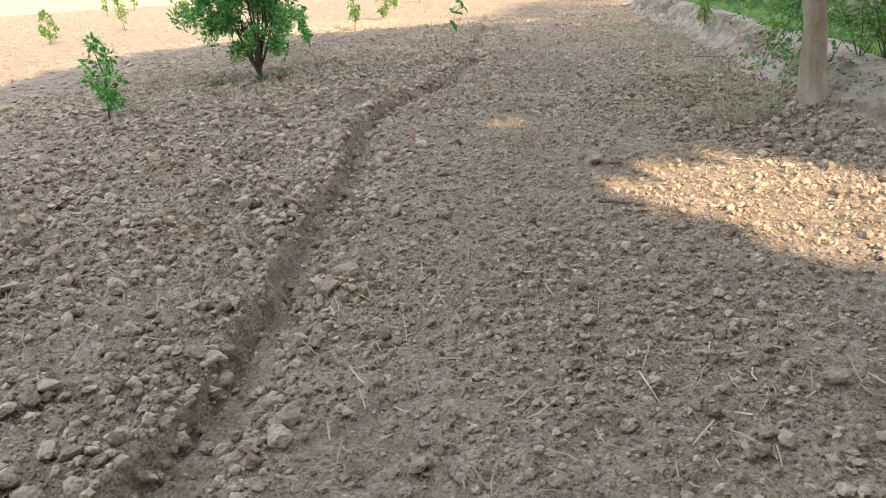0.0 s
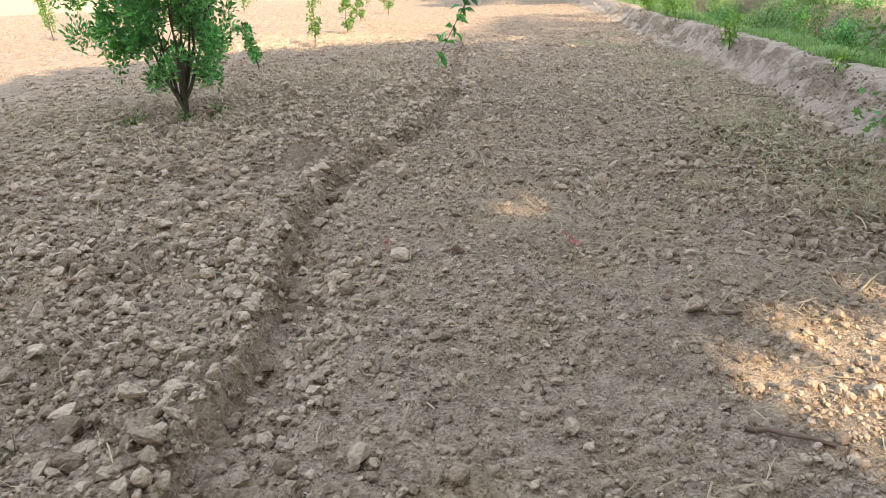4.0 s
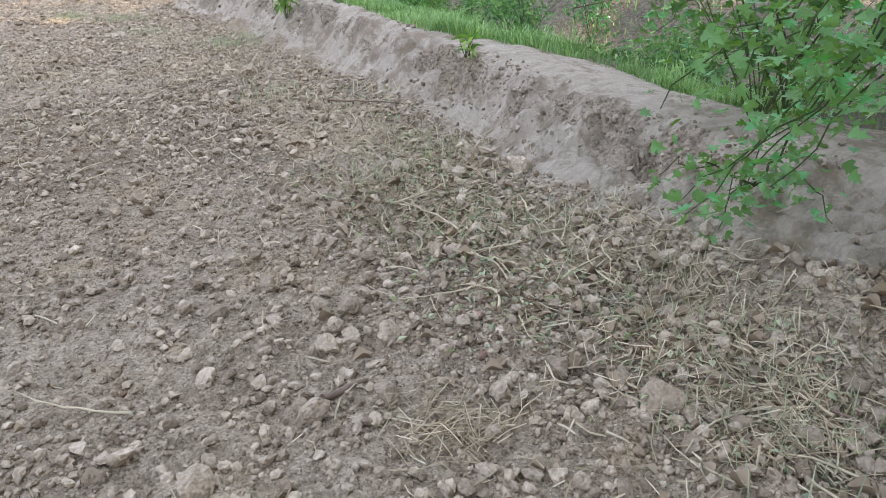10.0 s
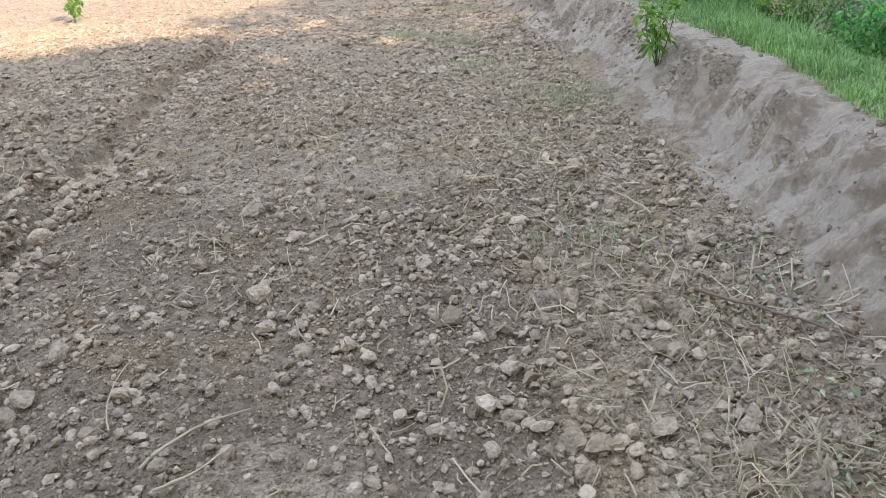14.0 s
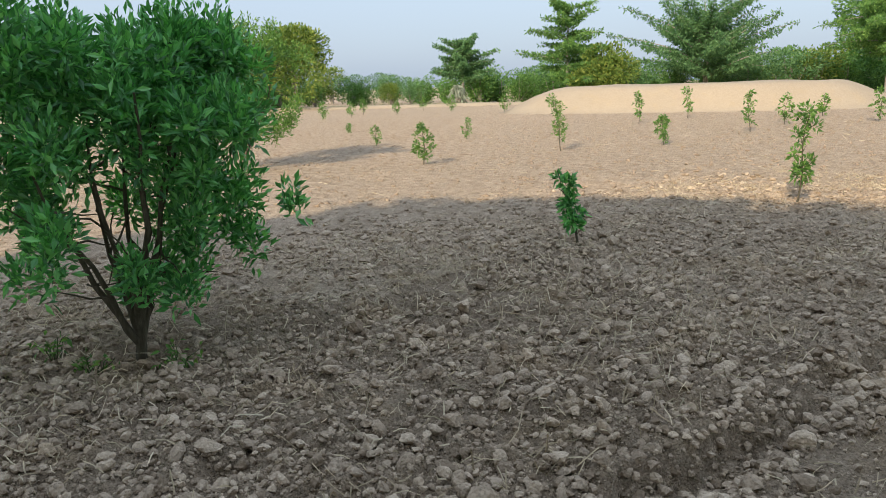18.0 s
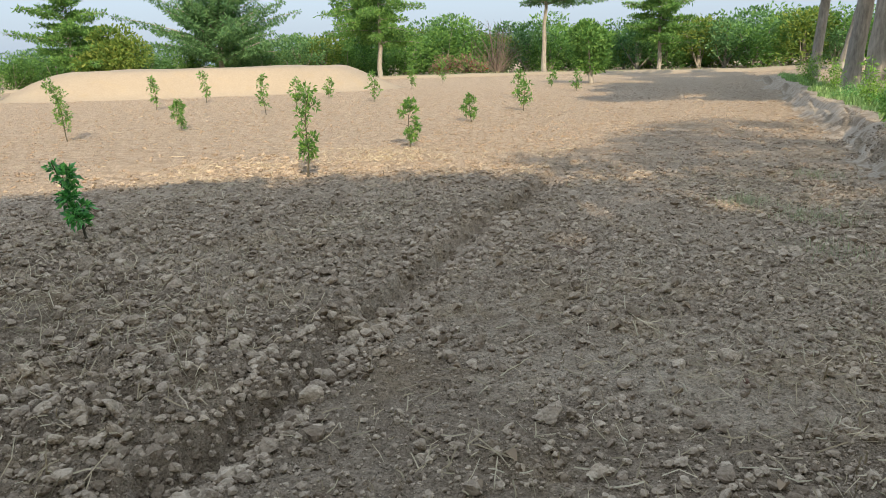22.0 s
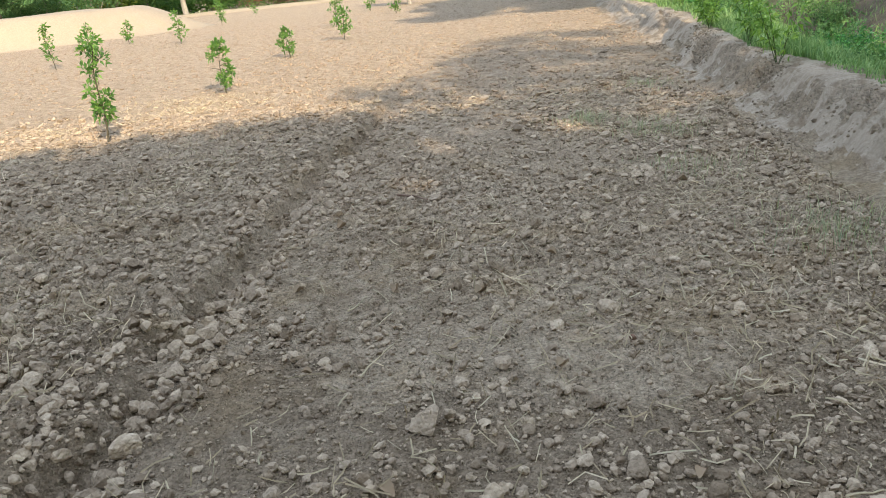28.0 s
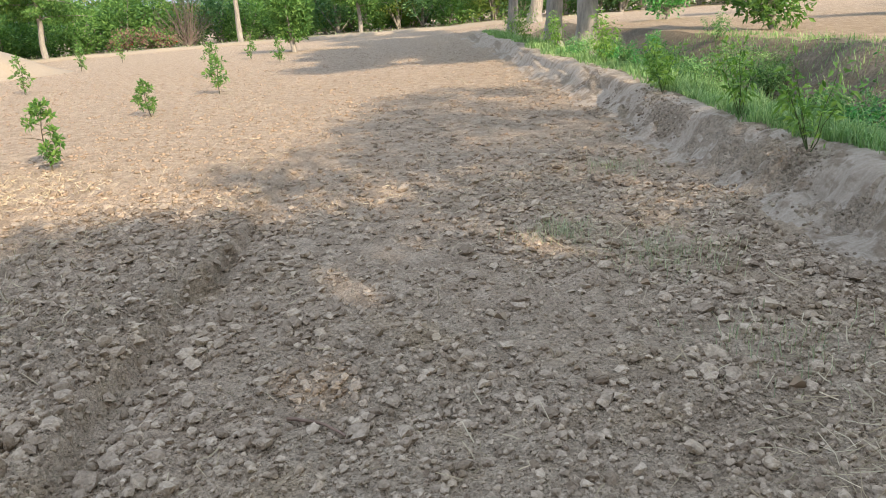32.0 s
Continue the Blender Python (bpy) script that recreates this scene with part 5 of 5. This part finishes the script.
straggler((2.5, 5.85), [(2.29, 5.83, 0.03, 0.12, 7), (2.4, 5.42, 0.03, 0.12, 5), (2.1, 5.7, 0.12, 0.15, 7), (2.45, 6.35, 0.04, 0.10, 4), (2.75, 5.75, 0.25, 0.1, 12)], "straggling plant with small lobed green leaves trailing over the bank")
straggler((2.13, 4.93), [(1.56, 5.56, 0.82, 0.10, 11), (1.50, 5.22, 0.95, 0.08, 14), (1.86, 5.34, 0.50, 0.0, 16), (2.05, 5.6, 0.34, 0.0, 18), (1.92, 5.74, 0.34, -0.05, 16), (2.15, 5.72, 0.25, 0.0, 16), (1.80, 5.62, 0.36, -0.04, 10),
                         (1.90, 5.28, 0.75, 0.05, 18), (2.25, 5.45, 0.62, 0.06, 22), (2.35, 5.25, 0.90, 0.05, 22), (2.6, 5.4, 0.70, 0.08, 22), (1.72, 5.08, 0.85, 0.0, 16)], "drooping low bough with small lobed leaves on the pale-barked tree", "low_bough", 1.25, 0.006)
straggler((3.35, 6.35), [(2.75, 6.75, 0.55, 0.4, 24), (2.9, 6.3, 0.8, 0.3, 30), (3.2, 6.0, 1.0, 0.2, 30), (3.6, 6.1, 1.1, 0.2, 28), (3.3, 6.8, 1.15, 0.2, 30), (3.0, 7.0, 0.7, 0.4, 22)], "tall straggling plant with small lobed green leaves on the bank")
for k, (x, y, h, w, n) in enumerate([(3.05, 6.3, 1.05, 1.0, 420), (3.5, 6.6, 1.1, 1.1, 420), (3.35, 5.7, 0.6, 0.9, 260)]):
    weed((x, y), h, w, 566 + 3 * k, n, "bushy plant with lobed green leaves", (M_YOUNG, M_WEED, M_WEED)[k], 0.062, "broad_leaved_plant", "weeds on the bank", 0.95, True)
for k, (x, y) in enumerate([(-4.55, 8.25), (-4.0, 8.35), (-3.75, 8.75)]):
    weed((x, y), 0.16, 0.3, 830 + 3 * k, 50, "small green weed at the foot of the bush", M_YOUNG, 0.05, "small_weed", "weeds under the bush", 0.4)
for k, (x, y, h, w) in enumerate([(2.86, 8.66, 0.2, 0.2), (2.87, 12.3, 0.48, 0.4), (3.02, 16.3, 0.62, 0.6), (3.2, 17.9, 0.65, 0.45), (3.3, 20.4, 0.62, 0.6), (3.85, 25.4, 0.9, 0.75), (3.75, 29.5, 0.95, 0.8), (3.85, 34.5, 1.0, 0.95), (4.2, 39.5, 1.2, 1.2)]):
    weed((x, y), h, w, 500 + 3 * k, 32 if y < 10 else 210 if y < 19 else 460, "upright leafy green plant on the bank edge", M_BRIGHT, 0.085, "bank_plant", "plants on the bank edge", 0.34)
r_w = np.random.default_rng(41)
for k in range(48):
    y = 5.5 + 27 * r_w.random() ** 1.3
    if y < 10.8 and k % 4:                         # the water lies open here
        continue
    u = r_w.choice((r_w.uniform(1.5, 2.2), r_w.uniform(3.8, 4.8)), p=(0.7, 0.3))
    weed((float(bank_foot(y)) + u, y), r_w.uniform(0.25, 0.6), r_w.uniform(0.5, 1.1), 600 + 3 * k, int(r_w.uniform(420, 760)), "tangled green weeds growing in the ditch", (M_WEED, M_LEAF)[k % 3 == 0], 0.055)
for k in range(30):
    y = 14.5 + 15 * r_w.random()
    weed((float(bank_foot(y)) + r_w.uniform(1.1, 3.9), y), r_w.uniform(0.3, 0.65), r_w.uniform(0.6, 1.1), 1000 + 3 * k, int(r_w.uniform(380, 650)), "bushy blue-green weeds filling the ditch", (M_WEED, M_GRASS)[k % 2], 0.06, slim=0.3)
for k in range(16):
    y = 11.0 + 6.5 * r_w.random()
    weed((float(bank_foot(y)) + r_w.uniform(1.7, 3.0), y), r_w.uniform(0.3, 0.55), r_w.uniform(0.5, 0.9), 900 + 3 * k, int(r_w.uniform(350, 600)), "leafy light green weeds on the ditch side", M_YOUNG, 0.055)


for k, (x, y, h, w) in enumerate([(5.1, 11.9, 0.75, 0.9), (6.1, 10.9, 1.0, 1.1), (4.75, 13.7, 1.1, 1.1), (5.7, 14.6, 0.8, 1.0), (6.3, 13.0, 0.5, 0.9)]):
    weed((x, y), h, w, 1200 + 3 * k, 620, "dense dark green bush growing on the side of the ditch", (M_WEED, M_LEAF, M_YOUNG)[k % 3], 0.06, "ditch_bush", "bushes in the ditch")


def orchard_trees():
    """Low trees standing in the open field beyond the ditch."""
    for k, (x, y, h) in enumerate([(9.9, 31.5, 2.6), (13.5, 22, 2.6), (17, 34, 2.8), (12, 46, 2.8), (20, 52, 3.0), (24, 40, 3.0), (19, 24, 2.8)]):
        round_tree("orchard_tree", "low spreading citrus tree in the field beyond the ditch", (x, y), h, 3.4, 700 + k, M_LEAF if k else M_YOUNG, 0.18, 3000, 0.12, 0.1, group="orchard beyond the ditch")


orchard_trees()


def hanging_twig():
    r = np.random.default_rng(51)
    t = thing("hanging_branch", "thin leafy branch hanging down from the tree", "branch", at=(2.0, 4.92, 3.3))
    line = np.array([(0, 0, 0), (-0.9, 0.5, -0.2), (-2.0, 0.95, -0.9), (-2.75, 1.2, -1.7), (-2.95, 1.28, -2.05), (-3.18, 1.36, -2.46)])
    s = np.linspace(0, 5, 24)
    line = np.stack([np.interp(s, range(6), line[:, k]) for k in range(3)], -1)
    part("stem", mesh_from("stem", *tube(line, np.linspace(0.014, 0.002, 24), 6), M_STEM, True), t)
    p = line[15:]
    p = np.repeat(p, 5, axis=0) + r.normal(size=(len(p) * 5, 3)) * 0.02
    v, f = leaves(p, r.normal(size=p.shape) + np.array([0, 0, -0.3]), r.uniform(0.075, 0.115, len(p)), 0.055, r)
    part("foliage", mesh_from("foliage", v, f, M_LEAF), t)


hanging_twig()


def dry_bush(at, height, width, seed):
    r = np.random.default_rng(seed)
    t = thing("dry_bush", "leafless reddish-brown bush before the far hedge", "bush", at=(at[0], at[1], float(on_ground(*at))))
    tubes = []
    for k in range(60):
        a, f = r.uniform(0, 2 * np.pi), r.uniform(0.35, 1.0)
        q = width * 0.5 * math.sqrt(max(0.05, 1 - ((f - 0.55) / 0.5) ** 2)) * r.uniform(0.3, 1)
        e = np.array([q * np.cos(a), q * np.sin(a), height * f])
        main = bent((0, 0, 0), e, -0.1, 6, r, 0.08)
        tubes.append((main, np.linspace(0.035, 0.01, 6)))
        for j in range(4):
            b = main[r.integers(2, 6)]
            tubes.append((bent(b, b + r.normal(size=3) * 0.35 + (0, 0, 0.3), 0, 4, r, 0.03), np.linspace(0.012, 0.006, 4)))
    part("bare_branchwork", wood_mesh("bare_branchwork", tubes, M_GREY_TWIG, 4), t)


dry_bush((-17.6, 78.0), 4.6, 5.0, 52)


def leaf_litter():
    """Withered leaves and torn weeds raked up along the foot of the bank."""
    r = np.random.default_rng(610)
    n = 12000
    y = r.uniform(4.2, 10.5, n)
    x = r.normal(np.interp(y, [4.2, 6, 8, 10.5], [1.45, 1.5, 1.75, 2.0]), 0.27, n)
    ok = (x < bank_foot(y) + bank_skirt(y) - 0.05) & (fbm(x, y, 1.3, 3, 611) > -0.08 + 0.10 * step(7.5, 10, y))
    x, y = x[ok], y[ok]
    n = len(x)
    along = unit(r.normal(size=(n, 3)) * (1, 1, 0.4))
    size = r.uniform(0.018, 0.05, n)
    p = np.stack([x, y, on_ground(x, y) + r.uniform(0.004, 0.03, n)], -1)
    dry = r.random(n) < 0.72
    for q, mat, label in ((dry, M_FALLEN, "withered brown leaves raked up on the soil"), (~dry, M_SAGE, "torn grey-green weeds withering on the soil")):
        tagged(new("leaf_litter", mesh_from("leaf_litter", *leaves(p[q], along[q], size[q], size[q] * r.uniform(0.3, 0.6, int(q.sum())), r, 0.35, 0.1), mat)), label, "leaf litter", kind="stuff")


leaf_litter()


def fallen_leaves():
    """Dry brown leaves, curled at the edges, among the clods near the trees."""
    r = np.random.default_rng(61)
    meshes = []
    for k in range(6):
        n, m = 7, 4
        s, w = np.meshgrid(np.linspace(0, 1, n), np.linspace(-1, 1, m))
        wide = 0.34 * np.sin(np.pi * np.clip(s, 0.03, 0.97)) ** 0.7
        curl = r.uniform(0.5, 1.2)
        v = np.stack([s - 0.5, w * wide, curl * (w * wide) ** 2 * 6 + r.uniform(-.3, .3) * (s - 0.5) ** 2 * 2 + r.normal(size=s.shape) * 0.012], -1).reshape(-1, 3)
        a = (np.arange(m - 1)[:, None] * n + np.arange(n - 1)[None]).ravel()
        meshes.append(mesh_from("fallen_leaf", v, np.stack([a, a + 1, a + n + 1, a + n], -1), M_FALLEN, True))
    for k in range(290):
        if k < 235:
            x, y = r.normal(1.55, 0.32), r.uniform(4.1, 7.6)
        else:
            x, y = r.uniform(-1.2, 2.2), r.uniform(1.5, 15)
        if x > bank_foot(y) - 0.05:
            continue
        size = r.uniform(0.03, 0.078)
        ob = tagged(new("fallen_leaf", meshes[k % 6]), "dry brown curled leaf lying on the soil", "leaf", "fallen leaves")
        ob.matrix_basis = pose(x, y, float(on_ground(x, y)) + 0.016, r.uniform(-18, 18), r.uniform(-15, 15), r.uniform(0, 360)) @ Matrix.Diagonal((size, size, size, 1))


fallen_leaves()


def litter():
    """Pale dry stalks heaped by the tree, and chips of brick and petals lying on the soil."""
    r = np.random.default_rng(71)
    for k in range(60):
        near = k < 38
        x, y = (r.normal(1.6, 0.28), r.uniform(4.5, 7.3)) if near else (r.uniform(-1.0, 2.2), r.uniform(3.5, 15.0))
        line = lying(x, y, r.uniform(0, math.pi), r.uniform(0.16, 0.5), r.uniform(-0.08, 0.08), 720 + k, 0.025)
        ob = new("dry_stalk", mesh_from("dry_stalk", *tube(line, np.linspace(0.0045, 0.002, 9) * r.uniform(0.7, 1.5), 5, 0.1, k), M_STRAW, True))
        tagged(ob, "long pale dry stalk lying on the soil", "stalk", "dry stalks")
    shapes, f = clod_shapes(2, 5, 33, 9, 0.03, (0.45, 0.8))
    chips = [mesh_from("brick_chip", v, f, M_BRICK) for v in shapes]
    for x, y, q in ((0.62, 4.95, 0.03), (0.98, 5.72, 0.028), (0.35, 4.78, 0.02), (-0.1, 6.2, 0.018), (1.12, 5.95, 0.03), (1.2, 6.05, 0.034), (0.0, 3.62, 0.02), (1.35, 9.3, 0.02), (2.05, 8.9, 0.026), (0.9, 11.2, 0.018)):
        ob = tagged(new("brick_chip", chips[r.integers(5)]), "small broken chip of reddish brick in the soil", "brick chip", "brick chips")
        ob.matrix_basis = pose(x, y, float(on_ground(x, y)) + q * 0.5, *r.uniform(0, 360, 3)) @ Matrix.Diagonal((q, q * 0.8, q * 0.7, 1))
    for x, y in ((-1.39, 4.3), (-0.38, 4.4), (-0.33, 4.36)):
        base = np.array([[x, y, float(on_ground(x, y)) + 0.03]]) + r.normal(size=(5, 3)) * 0.012
        ob = new("petal", mesh_from("petal", *leaves(base, r.normal(size=(5, 3)), np.full(5, 0.045), 0.03, r), M_PINK))
        tagged(ob, "faded pink petals fallen on the soil", "petal", "fallen petals")


litter()
